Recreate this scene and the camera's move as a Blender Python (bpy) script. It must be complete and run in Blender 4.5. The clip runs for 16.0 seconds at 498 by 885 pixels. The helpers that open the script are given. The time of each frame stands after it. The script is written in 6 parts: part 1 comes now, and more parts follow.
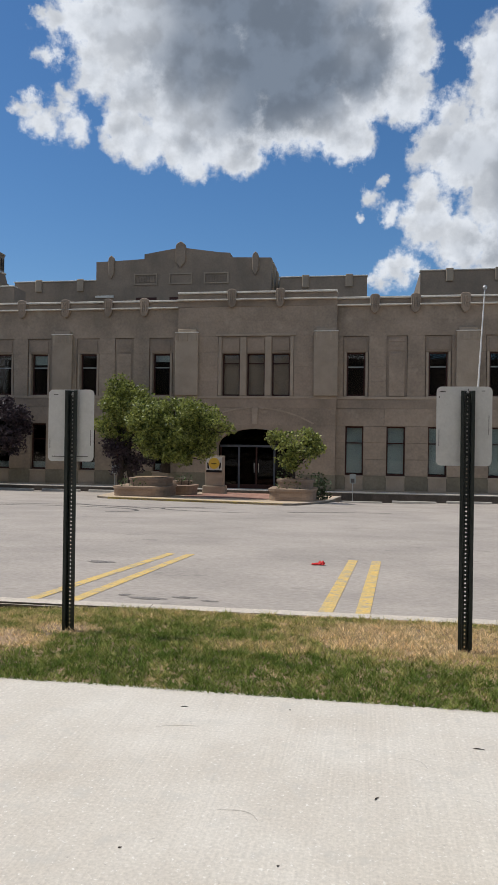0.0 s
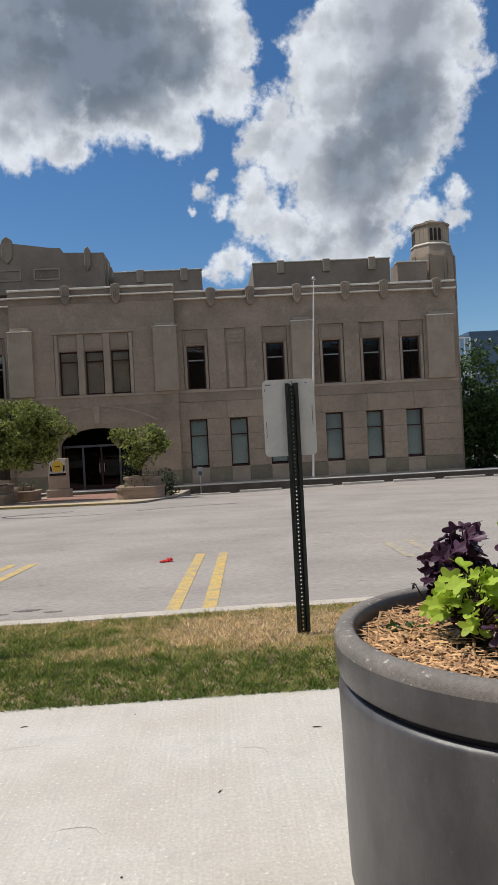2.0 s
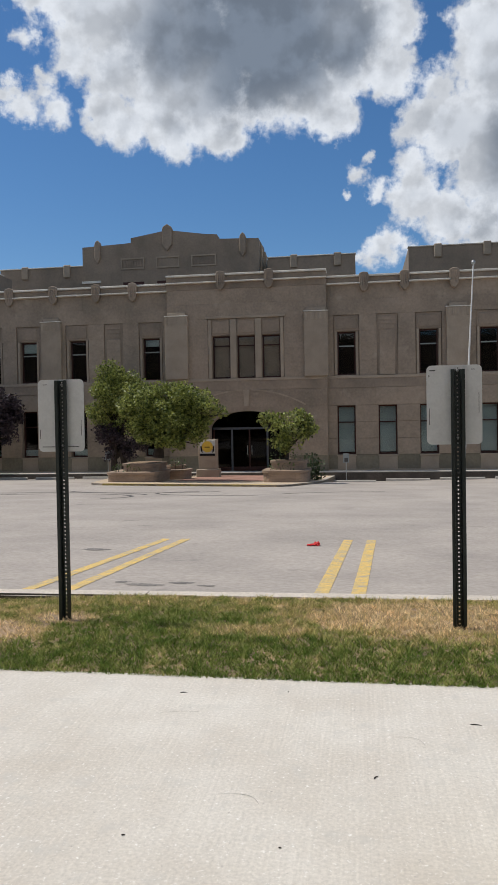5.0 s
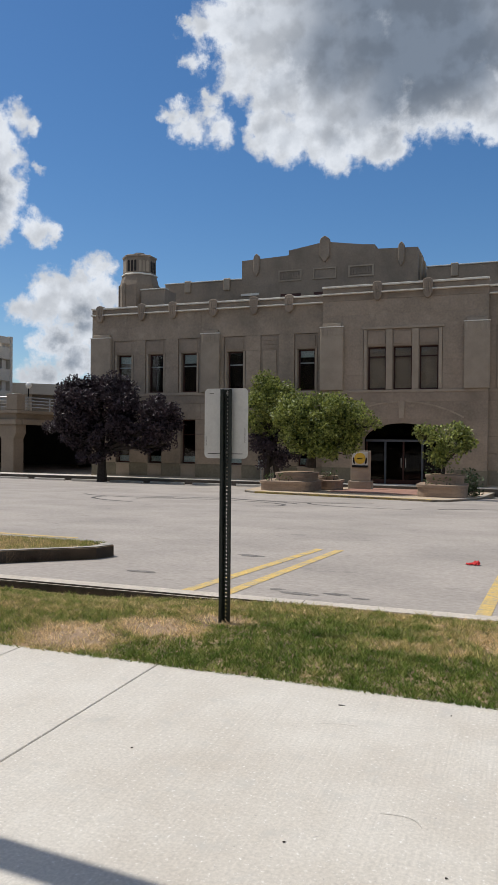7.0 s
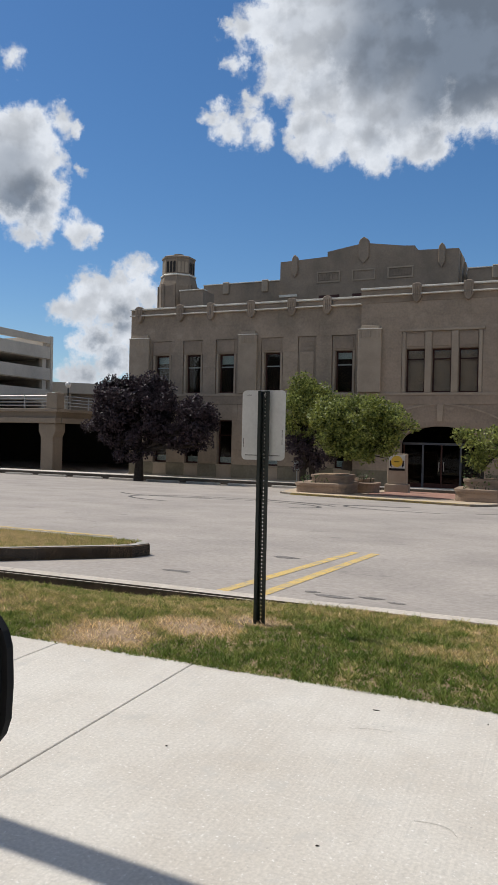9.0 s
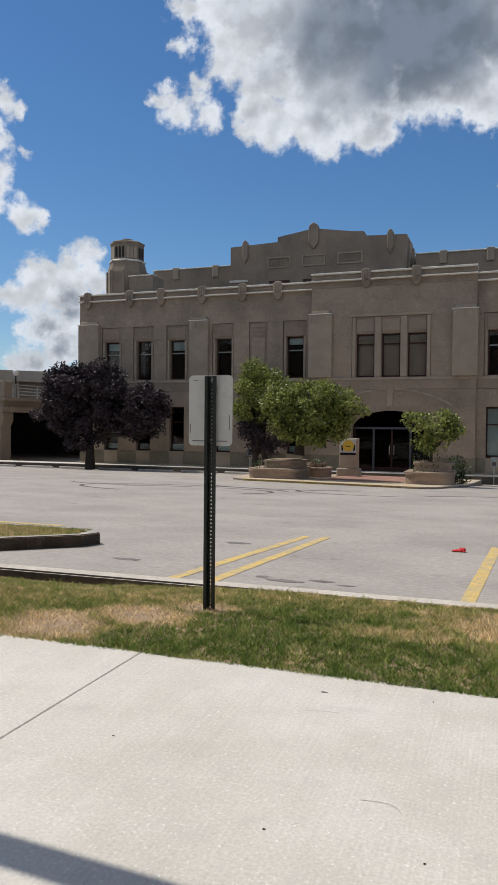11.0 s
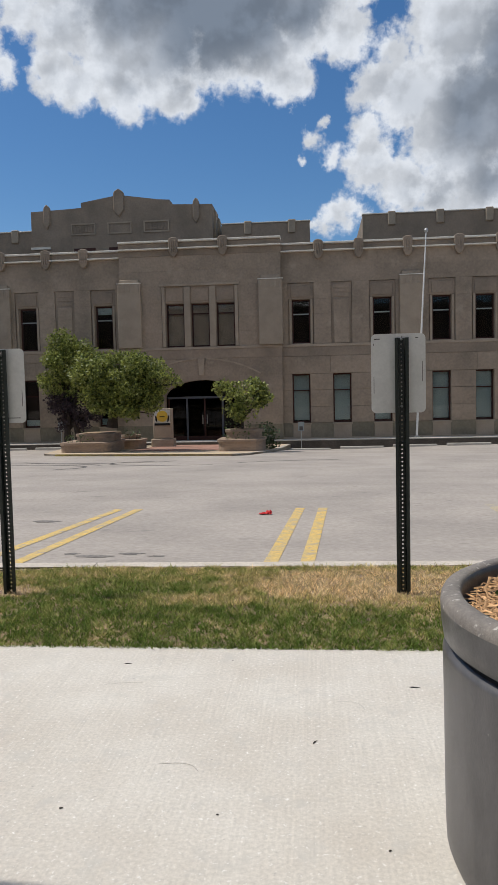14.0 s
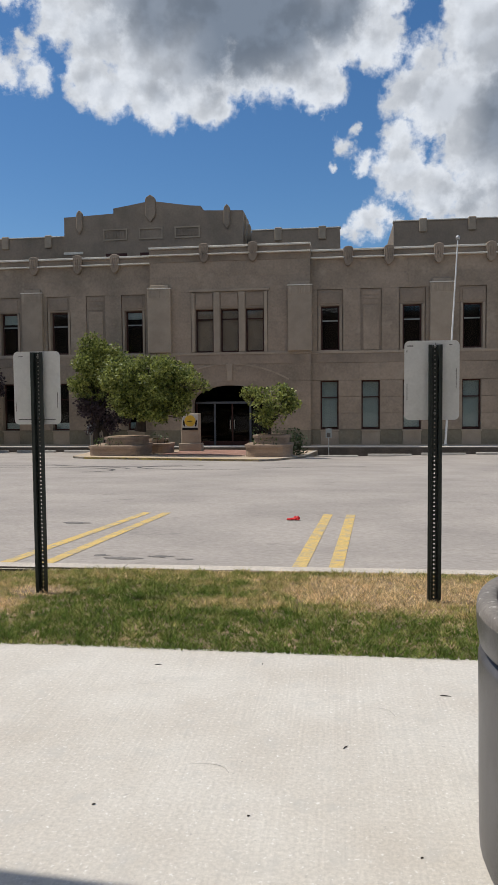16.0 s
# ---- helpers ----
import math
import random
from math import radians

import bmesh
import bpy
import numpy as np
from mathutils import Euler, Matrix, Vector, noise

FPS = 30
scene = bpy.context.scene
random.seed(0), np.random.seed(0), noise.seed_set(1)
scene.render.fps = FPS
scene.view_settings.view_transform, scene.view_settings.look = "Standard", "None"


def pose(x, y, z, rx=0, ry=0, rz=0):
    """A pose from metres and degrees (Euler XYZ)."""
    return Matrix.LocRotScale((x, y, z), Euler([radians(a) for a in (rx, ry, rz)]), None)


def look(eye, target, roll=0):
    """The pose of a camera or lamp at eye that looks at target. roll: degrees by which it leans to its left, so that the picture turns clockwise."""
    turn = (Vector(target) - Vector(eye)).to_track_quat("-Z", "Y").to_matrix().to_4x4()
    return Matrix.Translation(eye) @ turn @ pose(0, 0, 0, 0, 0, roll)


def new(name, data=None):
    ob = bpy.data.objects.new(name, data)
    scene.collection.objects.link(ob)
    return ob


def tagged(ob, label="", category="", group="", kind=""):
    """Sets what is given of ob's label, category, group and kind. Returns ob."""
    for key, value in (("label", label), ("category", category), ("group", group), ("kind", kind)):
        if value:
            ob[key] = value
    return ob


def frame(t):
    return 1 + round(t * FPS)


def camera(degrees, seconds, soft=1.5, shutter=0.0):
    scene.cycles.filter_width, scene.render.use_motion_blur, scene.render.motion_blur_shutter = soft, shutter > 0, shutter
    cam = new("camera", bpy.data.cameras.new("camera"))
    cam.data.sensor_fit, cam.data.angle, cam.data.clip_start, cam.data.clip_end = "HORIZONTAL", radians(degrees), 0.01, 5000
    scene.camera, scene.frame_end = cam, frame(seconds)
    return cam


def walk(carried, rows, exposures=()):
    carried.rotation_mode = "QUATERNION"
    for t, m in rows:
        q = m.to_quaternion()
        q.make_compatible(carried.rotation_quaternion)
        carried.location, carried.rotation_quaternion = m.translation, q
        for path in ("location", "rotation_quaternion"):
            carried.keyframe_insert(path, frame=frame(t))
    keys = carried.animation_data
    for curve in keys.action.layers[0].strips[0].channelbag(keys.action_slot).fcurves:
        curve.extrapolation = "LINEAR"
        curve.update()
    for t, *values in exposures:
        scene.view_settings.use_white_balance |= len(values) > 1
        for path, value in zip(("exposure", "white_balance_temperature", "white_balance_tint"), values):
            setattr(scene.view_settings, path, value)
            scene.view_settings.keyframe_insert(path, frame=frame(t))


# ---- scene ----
cam = camera(37.7, 16.0, soft=1.1)
PATH = [
    (0, (0.048, -0.038, 1.271), (-0.272, 1.936, 1.276), 0.8),
    (0.5, (0.08, -0.037, 1.281), (-0.179, 1.946, 1.296), -0.4),
    (1, (0.104, -0.04, 1.289), (-0.053, 1.954, 1.305), -1.7),
    (1.5, (0.129, -0.038, 1.294), (0.101, 1.962, 1.298), -2.9),
    (2, (0.144, -0.033, 1.299), (0.239, 1.964, 1.28), -3.0),
    (2.5, (0.133, -0.039, 1.3), (0.246, 1.958, 1.262), -2.4),
    (3, (0.108, -0.021, 1.289), (0.167, 1.977, 1.242), -1.7),
    (5.5, (0.045, -0.041, 1.289), (-0.366, 1.916, 1.249), -0.8),
    (6, (0.026, -0.048, 1.291), (-0.5, 1.881, 1.26), -0.4),
    (6.5, (0.006, -0.028, 1.285), (-0.619, 1.872, 1.264), -0.0),
    (7, (-0.008, -0.044, 1.286), (-0.708, 1.829, 1.272), 0.5),
    (7.5, (-0.017, -0.053, 1.29), (-0.773, 1.799, 1.281), 1.0),
    (8, (-0.015, -0.063, 1.291), (-0.81, 1.772, 1.285), 1.3),
    (10.5, (-0.001, -0.02, 1.287), (-0.736, 1.84, 1.25), 0.9),
    (11, (0.012, -0.011, 1.284), (-0.66, 1.873, 1.236), 0.5),
    (11.5, (0.037, -0.03, 1.291), (-0.55, 1.881, 1.233), 0.1),
    (12, (0.056, -0.012, 1.291), (-0.436, 1.925, 1.226), -0.3),
    (12.5, (0.068, -0.019, 1.295), (-0.323, 1.941, 1.218), -0.2),
    (13, (0.082, -0.031, 1.301), (-0.215, 1.945, 1.207), -0.4),
    (13.5, (0.095, -0.006, 1.299), (-0.132, 1.978, 1.185), -0.8),
    (14, (0.123, 0.004, 1.292), (-0.062, 1.991, 1.16), -1.3),
    (14.5, (0.131, -0.014, 1.293), (-0.04, 1.974, 1.154), -1.6),
    (15, (0.107, -0.01, 1.286), (-0.078, 1.977, 1.158), -1.4),
    (15.5, (0.092, -0.017, 1.287), (-0.124, 1.968, 1.169), -0.9),
    (16, (0.093, -0.018, 1.286), (-0.164, 1.963, 1.171), -0.5),
]
walk(cam, [(t, look(eye, target, roll)) for t, eye, target, roll in PATH], exposures=[(0.0, -0.13, 6320, 10), (16.0, -0.13, 6320, 10)])

# ---- body ----
# world, sun and exposure
SUN_EL, SUN_AZ = 62.0, -84.0  # degrees; azimuth from +y towards +x
sun = new("sun", bpy.data.lights.new("sun", "SUN"))
sun.data.energy, sun.data.angle, sun.data.color = 4.0, radians(0.55), (1.0, 0.94, 0.84)
_s = Vector((math.sin(radians(SUN_AZ)) * math.cos(radians(SUN_EL)), math.cos(radians(SUN_AZ)) * math.cos(radians(SUN_EL)), math.sin(radians(SUN_EL))))
sun.matrix_world = look(_s * 50, (0, 0, 0))

# clouds: azimuth, elevation and half width in degrees
CLOUD_MIDDLE = [
    (-24.6, 29.0, 1.2), (-25.6, 29.4, 0.6), (-22.3, 29.4, 2.1), (-19.8, 29.0, 2.8), (-25.1, 26.8, 0.8), (-21.5, 26.3, 1.9), (-25.6, 23.9, 0.9), (-25.1, 23.1, 1.2),
    (-23.8, 23.8, 0.9), (-23.0, 22.7, 1.1), (-22.8, 21.7, 0.5), (-26.8, 23.9, 0.6), (-23.6, 24.9, 0.7), (-18.3, 25.7, 2.5), (-19.1, 22.9, 2.0), (-17.2, 22.0, 2.0),
    (-14.5, 22.1, 2.3), (-14.0, 20.5, 1.1), (-10.3, 22.0, 2.0), (-12.8, 26.3, 5.7), (-15.0, 30.0, 5.7), (-6.2, 28.5, 6.7), (-7.0, 25.2, 3.2), (-3.5, 24.9, 2.8),
    (-1.7, 23.1, 2.1), (-1.6, 20.7, 0.5), (-0.9, 27.6, 4.0), (2.2, 28.7, 2.0), (3.8, 27.5, 1.6), (3.0, 25.2, 1.9),
]
CLOUD_EAST = [
    (11.6, 28.7, 2.7), (15.9, 30.3, 5.7), (9.8, 27.2, 2.5), (10.7, 24.8, 3.4), (6.5, 24.0, 1.2), (5.5, 21.7, 2.2), (3.8, 21.1, 1.1), (7.7, 21.0, 3.1),
    (4.0, 18.7, 1.2), (1.6, 17.4, 0.8), (4.5, 16.8, 1.9), (6.7, 15.4, 2.1), (9.3, 14.3, 2.1), (12.6, 14.9, 3.1), (11.9, 19.1, 5.2), (15.6, 23.2, 4.8),
    (19.5, 27.5, 2.3), (15.8, 27.4, 5.3), (16.9, 15.7, 1.5), (16.0, 20.2, 2.7), (19.8, 23.9, 1.4), (21.1, 25.2, 1.2), (19.4, 17.0, 1.0), (19.4, 15.5, 1.0),
]
CLOUD_SCRAPS = [
    (-0.0, 18.4, 0.8), (-0.4, 19.1, 0.4), (-1.0, 17.9, 0.5), (1.0, 19.5, 0.5), (-1.7, 20.7, 0.5), (2.1, 13.5, 1.2), (3.1, 14.0, 1.0), (0.7, 12.7, 0.9),
    (3.8, 13.4, 0.7), (1.3, 13.2, 1.0), (-0.2, 12.5, 0.6), (-10.6, 34.3, 8.5), (-3.1, 33.3, 6.5), (-18.1, 33.6, 5.3),
]
CLOUD_WEST = [
    (-42.3, 19.0, 4.0), (-41.1, 21.0, 2.3), (-40.1, 19.8, 1.9), (-40.0, 16.6, 2.1), (-38.9, 17.7, 1.5), (-40.9, 15.2, 1.3), (-38.3, 22.5, 1.0), (-38.6, 23.5, 0.4),
    (-37.2, 22.2, 0.6), (-37.0, 19.3, 0.5), (-36.9, 15.1, 1.4), (-35.5, 14.7, 0.7), (-42.3, 25.8, 0.9), (-24.6, 26.8, 0.8), (-26.3, 23.9, 0.5),
]
CLOUD_LOW = [
    (-31.9, 12.4, 1.1), (-33.2, 11.3, 1.4), (-35.7, 10.7, 1.8), (-37.5, 9.4, 1.2), (-36.2, 9.6, 1.5), (-33.7, 9.7, 2.0), (-31.6, 10.7, 1.6), (-35.3, 7.3, 1.6),
    (-33.5, 7.8, 1.8), (-36.1, 4.8, 1.4), (-34.1, 5.6, 1.7), (-37.2, 4.5, 0.9),
]
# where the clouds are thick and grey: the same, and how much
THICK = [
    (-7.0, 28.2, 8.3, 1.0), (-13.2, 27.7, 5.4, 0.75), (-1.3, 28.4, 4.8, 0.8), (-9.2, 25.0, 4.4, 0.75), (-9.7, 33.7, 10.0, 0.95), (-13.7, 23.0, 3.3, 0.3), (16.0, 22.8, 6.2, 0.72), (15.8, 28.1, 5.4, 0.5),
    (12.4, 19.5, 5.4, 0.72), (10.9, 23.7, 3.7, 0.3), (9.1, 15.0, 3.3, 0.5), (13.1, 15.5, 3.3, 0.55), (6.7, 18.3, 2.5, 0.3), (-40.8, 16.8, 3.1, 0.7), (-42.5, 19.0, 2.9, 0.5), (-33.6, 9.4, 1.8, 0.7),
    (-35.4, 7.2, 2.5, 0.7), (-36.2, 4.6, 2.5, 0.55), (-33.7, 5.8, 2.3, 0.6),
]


def make_world():
    w = bpy.data.worlds.new("sky")
    scene.world = w
    w.use_nodes = True
    nt = w.node_tree
    nt.nodes.clear()
    n, l = nt.nodes.new, nt.links.new
    out, bg = n("ShaderNodeOutputWorld"), n("ShaderNodeBackground")
    sky = n("ShaderNodeTexSky")
    sky.sky_type, sky.sun_disc = "NISHITA", False
    sky.sun_elevation, sky.sun_rotation = radians(SUN_EL), radians(SUN_AZ)
    sky.air_density, sky.dust_density, sky.ozone_density = 1.0, 0.3, 4.0
    tc = n("ShaderNodeTexCoord")
    ray = tc.outputs["Generated"]

    def fbm(scale, detail, rough, loc):
        mp = n("ShaderNodeMapping")
        mp.inputs["Location"].default_value = loc
        l(ray, mp.inputs["Vector"])
        t = n("ShaderNodeTexNoise")
        t.inputs["Scale"].default_value, t.inputs["Detail"].default_value, t.inputs["Roughness"].default_value = scale, detail, rough
        l(mp.outputs[0], t.inputs["Vector"])
        return t

    def math_node(op, a, b=None, c=None):
        m = n("ShaderNodeMath")
        m.operation = op
        for k, v in enumerate((a, b, c)):
            if v is None:
                continue
            if isinstance(v, (int, float)):
                m.inputs[k].default_value = v
            else:
                l(v, m.inputs[k])
        return m.outputs[0]

    def ramp(v, a, b, lo=0.0, hi=1.0):
        m = n("ShaderNodeMapRange")
        m.interpolation_type = "SMOOTHSTEP"
        l(v, m.inputs[0])
        for k, x in zip((1, 2, 3, 4), (a, b, lo, hi)):
            m.inputs[k].default_value = x
        return m.outputs[0]

    # ragged edges: the way is shifted by noise before it meets the puffs
    def shifted(vec, tex, amount):
        sub = n("ShaderNodeVectorMath")
        sub.operation = "SUBTRACT"
        l(tex.outputs["Color"], sub.inputs[0])
        sub.inputs[1].default_value = (0.5, 0.5, 0.5)
        mul = n("ShaderNodeVectorMath")
        mul.operation = "MULTIPLY_ADD"
        l(sub.outputs[0], mul.inputs[0])
        mul.inputs[1].default_value = (amount, amount, amount)
        l(vec, mul.inputs[2])
        return mul.outputs[0]

    def way(az, el):
        a, e = radians(az), radians(el)
        return math.sin(a) * math.cos(e), math.cos(a) * math.cos(e), math.sin(e)

    def distance(vec, az, el):
        d = n("ShaderNodeVectorMath")
        d.operation = "DISTANCE"
        l(vec, d.inputs[0])
        d.inputs[1].default_value = way(az, el)
        return d.outputs["Value"]

    bent = shifted(shifted(ray, fbm(11.0, 4.0, 0.55, (3.1, 0.4, 1.7)), 0.050), fbm(48.0, 7.0, 0.62, (0.7, 2.4, 1.1)), 0.034)
    field = None
    for az, el, half in CLOUD_MIDDLE + CLOUD_EAST + CLOUD_SCRAPS + CLOUD_WEST + CLOUD_LOW:
        r = radians(half)
        a_ = min(1.4, max(0.36, r / 0.05))
        v = math_node("MULTIPLY_ADD", distance(bent, az, el), -a_ / r, a_)
        field = v if field is None else math_node("SMOOTH_MAX", field, v, 0.12)
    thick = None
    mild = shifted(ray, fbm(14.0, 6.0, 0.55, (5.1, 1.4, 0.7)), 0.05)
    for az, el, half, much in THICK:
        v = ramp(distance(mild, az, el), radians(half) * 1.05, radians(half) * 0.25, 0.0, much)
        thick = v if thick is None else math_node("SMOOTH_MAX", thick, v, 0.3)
    # unseen clouds of the same kind, added behind and overhead to whiten the fill
    sep = n("ShaderNodeSeparateXYZ")
    l(ray, sep.inputs[0])
    rest = math_node("MAXIMUM", ramp(sep.outputs["Z"], 0.62, 0.74), ramp(sep.outputs["Y"], 0.25, -0.05))
    broad = fbm(2.6, 6.0, 0.55, (4.0, 2.0, 9.0))
    other = math_node("MULTIPLY_ADD", broad.outputs["Fac"], 7.0, -3.5)
    elsewhere = math_node("ADD", other, math_node("MULTIPLY_ADD", rest, 6.0, -6.0))
    field = math_node("MAXIMUM", field, elsewhere)
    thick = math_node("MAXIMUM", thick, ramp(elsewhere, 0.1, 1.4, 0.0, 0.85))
    fine = fbm(60.0, 6.0, 0.62, (0.2, 5.0, 2.0))
    dens = math_node("ADD", field, math_node("MULTIPLY_ADD", fine.outputs["Fac"], 0.65, -0.27))
    mask = ramp(dens, -0.05, 0.30)
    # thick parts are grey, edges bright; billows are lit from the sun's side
    billow = fbm(13.0, 5.0, 0.5, (7.0, 1.0, 0.3))
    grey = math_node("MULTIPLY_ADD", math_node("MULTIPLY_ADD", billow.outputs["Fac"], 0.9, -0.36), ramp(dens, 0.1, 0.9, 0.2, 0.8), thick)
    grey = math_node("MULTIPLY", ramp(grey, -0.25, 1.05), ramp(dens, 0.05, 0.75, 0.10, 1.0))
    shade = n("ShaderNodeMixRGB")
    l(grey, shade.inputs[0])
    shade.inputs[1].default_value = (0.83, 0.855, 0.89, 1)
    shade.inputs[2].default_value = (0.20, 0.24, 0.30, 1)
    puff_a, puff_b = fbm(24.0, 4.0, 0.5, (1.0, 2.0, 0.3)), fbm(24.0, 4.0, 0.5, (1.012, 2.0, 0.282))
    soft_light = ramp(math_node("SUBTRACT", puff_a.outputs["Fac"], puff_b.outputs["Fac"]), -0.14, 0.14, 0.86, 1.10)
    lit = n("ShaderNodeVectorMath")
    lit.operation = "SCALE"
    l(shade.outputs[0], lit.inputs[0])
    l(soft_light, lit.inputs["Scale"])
    hue = n("ShaderNodeHueSaturation")
    l(sky.outputs[0], hue.inputs["Color"])
    hue.inputs["Saturation"].default_value = 1.20
    blue = n("ShaderNodeVectorMath")
    blue.operation = "SCALE"
    l(hue.outputs[0], blue.inputs[0])
    blue.inputs["Scale"].default_value = 0.102
    mix = n("ShaderNodeMixRGB")
    l(mask, mix.inputs[0])
    l(blue.outputs[0], mix.inputs[1])
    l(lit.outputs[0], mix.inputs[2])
    l(mix.outputs[0], bg.inputs[0])
    bg.inputs[1].default_value = 1.0
    l(bg.outputs[0], out.inputs[0])


make_world()


# materials
def material(name, base, rough=0.8, metal=0.0, second=None, scale=6.0, mix=0.5, fine=60.0, grain=0.12, bump=0.0, bump_scale=40.0, rand=0.0, spec=0.3, spots=None, island=0.0, stretch=(1, 1, 1), broom=None):
    """A surface with two scales of variation. second: the colour of large stains; grain: fine light and dark; rand: tone by piece."""
    m = bpy.data.materials.new(name)
    m.use_nodes = True
    nt = m.node_tree
    nd, l = nt.nodes.new, nt.links.new
    b = nt.nodes["Principled BSDF"]
    b.inputs["Roughness"].default_value, b.inputs["Metallic"].default_value = rough, metal
    b.inputs["Specular IOR Level"].default_value = spec
    geo = nd("ShaderNodeNewGeometry")
    mp = nd("ShaderNodeMapping")
    mp.inputs["Scale"].default_value = stretch
    l(geo.outputs["Position"], mp.inputs["Vector"])
    pos = mp.outputs[0]

    def noise_tex(s, detail=5.0, rough_=0.6):
        t = nd("ShaderNodeTexNoise")
        t.inputs["Scale"].default_value, t.inputs["Detail"].default_value, t.inputs["Roughness"].default_value = s, detail, rough_
        l(pos, t.inputs["Vector"])
        return t.outputs["Fac"]

    def rng(v, a, b_, lo=0.0, hi=1.0):
        q = nd("ShaderNodeMapRange")
        l(v, q.inputs[0])
        for k, x in zip((1, 2, 3, 4), (a, b_, lo, hi)):
            q.inputs[k].default_value = x
        return q.outputs[0]

    def blend(f, a, b_, kind="MIX"):
        q = nd("ShaderNodeMixRGB")
        q.blend_type = kind
        for k, x in enumerate((f, a, b_)):
            if isinstance(x, (int, float)):
                q.inputs[k].default_value = x if k == 0 else (x, x, x, 1)
            elif isinstance(x, tuple):
                q.inputs[k].default_value = (*x, 1)
            else:
                l(x, q.inputs[k])
        return q.outputs[0]

    sec = second or tuple(c * 0.72 for c in base)
    col = blend(rng(noise_tex(scale), 0.38, 0.68, 0.0, mix), base, sec)
    g = rng(noise_tex(fine, 3.0), 0.25, 0.75, 1 - grain, 1 + grain)
    col = blend(1.0, col, g, "MULTIPLY")
    if spots:
        for colour, s, lo, hi in spots if isinstance(spots, list) else [spots]:
            col = blend(rng(noise_tex(s, 3.0), lo, hi), col, colour)
    if broom:
        # fine lines drawn across the wet surface, broken up by a coarser noise
        lines = nd("ShaderNodeMapping")
        lines.inputs["Scale"].default_value = (broom[0], broom[0] * 0.016, 1)
        lines.inputs["Rotation"].default_value = (0, 0, radians(4))
        l(geo.outputs["Position"], lines.inputs["Vector"])
        t = nd("ShaderNodeTexNoise")
        t.inputs["Scale"].default_value, t.inputs["Detail"].default_value = 1.0, 3.0
        l(lines.outputs[0], t.inputs["Vector"])
        col = blend(rng(noise_tex(2.3), 0.35, 0.6, 0.3, 1.0), col, blend(1.0, col, rng(t.outputs["Fac"], 0.3, 0.7, 1 - broom[1], 1 + broom[1]), "MULTIPLY"))
    if rand:
        info = nd("ShaderNodeObjectInfo")
        col = blend(1.0, col, rng(info.outputs["Random"], 0, 1, 1 - rand, 1 + rand), "MULTIPLY")
    if island:
        col = blend(1.0, col, rng(geo.outputs["Random Per Island"], 0, 1, 1 - island, 1 + island), "MULTIPLY")
    l(col, b.inputs["Base Color"])
    if bump:
        bp = nd("ShaderNodeBump")
        bp.inputs["Strength"].default_value, bp.inputs["Distance"].default_value = bump, 0.01
        l(noise_tex(bump_scale, 6.0, 0.65), bp.inputs["Height"])
        l(bp.outputs[0], b.inputs["Normal"])
    return m


def leaf_material(name, a, b_, rough=0.45, through_light=0.25, spec=0.4):
    """Leaves: tone by leaf, some light through them."""
    m = bpy.data.materials.new(name)
    m.use_nodes = True
    nt = m.node_tree
    nd, l = nt.nodes.new, nt.links.new
    b = nt.nodes["Principled BSDF"]
    geo = nd("ShaderNodeNewGeometry")
    q = nd("ShaderNodeMixRGB")
    l(geo.outputs["Random Per Island"], q.inputs[0])
    q.inputs[1].default_value, q.inputs[2].default_value = (*a, 1), (*b_, 1)
    l(q.outputs[0], b.inputs["Base Color"])
    b.inputs["Roughness"].default_value, b.inputs["Specular IOR Level"].default_value = rough, spec
    tr = nd("ShaderNodeBsdfTranslucent")
    l(q.outputs[0], tr.inputs["Color"])
    mx = nd("ShaderNodeMixShader")
    mx.inputs[0].default_value = through_light
    l(b.outputs[0], mx.inputs[1])
    l(tr.outputs[0], mx.inputs[2])
    l(mx.outputs[0], nt.nodes["Material Output"].inputs[0])
    return m


def glass_material(name, tint, ior=1.5):
    m = bpy.data.materials.new(name)
    m.use_nodes = True
    nt = m.node_tree
    nd, l = nt.nodes.new, nt.links.new
    fr, tr, gl, mx = nd("ShaderNodeFresnel"), nd("ShaderNodeBsdfTransparent"), nd("ShaderNodeBsdfGlossy"), nd("ShaderNodeMixShader")
    fr.inputs["IOR"].default_value = ior
    tr.inputs["Color"].default_value = (*tint, 1)
    gl.inputs["Roughness"].default_value = 0.02
    nz, geo, bp = nd("ShaderNodeTexNoise"), nd("ShaderNodeNewGeometry"), nd("ShaderNodeBump")
    nz.inputs["Scale"].default_value = 1.3
    l(geo.outputs["Position"], nz.inputs["Vector"])
    l(nz.outputs["Fac"], bp.inputs["Height"])
    bp.inputs["Strength"].default_value, bp.inputs["Distance"].default_value = 0.06, 0.05
    l(bp.outputs[0], gl.inputs["Normal"])
    l(fr.outputs[0], mx.inputs[0])
    l(tr.outputs[0], mx.inputs[1])
    l(gl.outputs[0], mx.inputs[2])
    l(mx.outputs[0], nt.nodes["Material Output"].inputs[0])
    return m


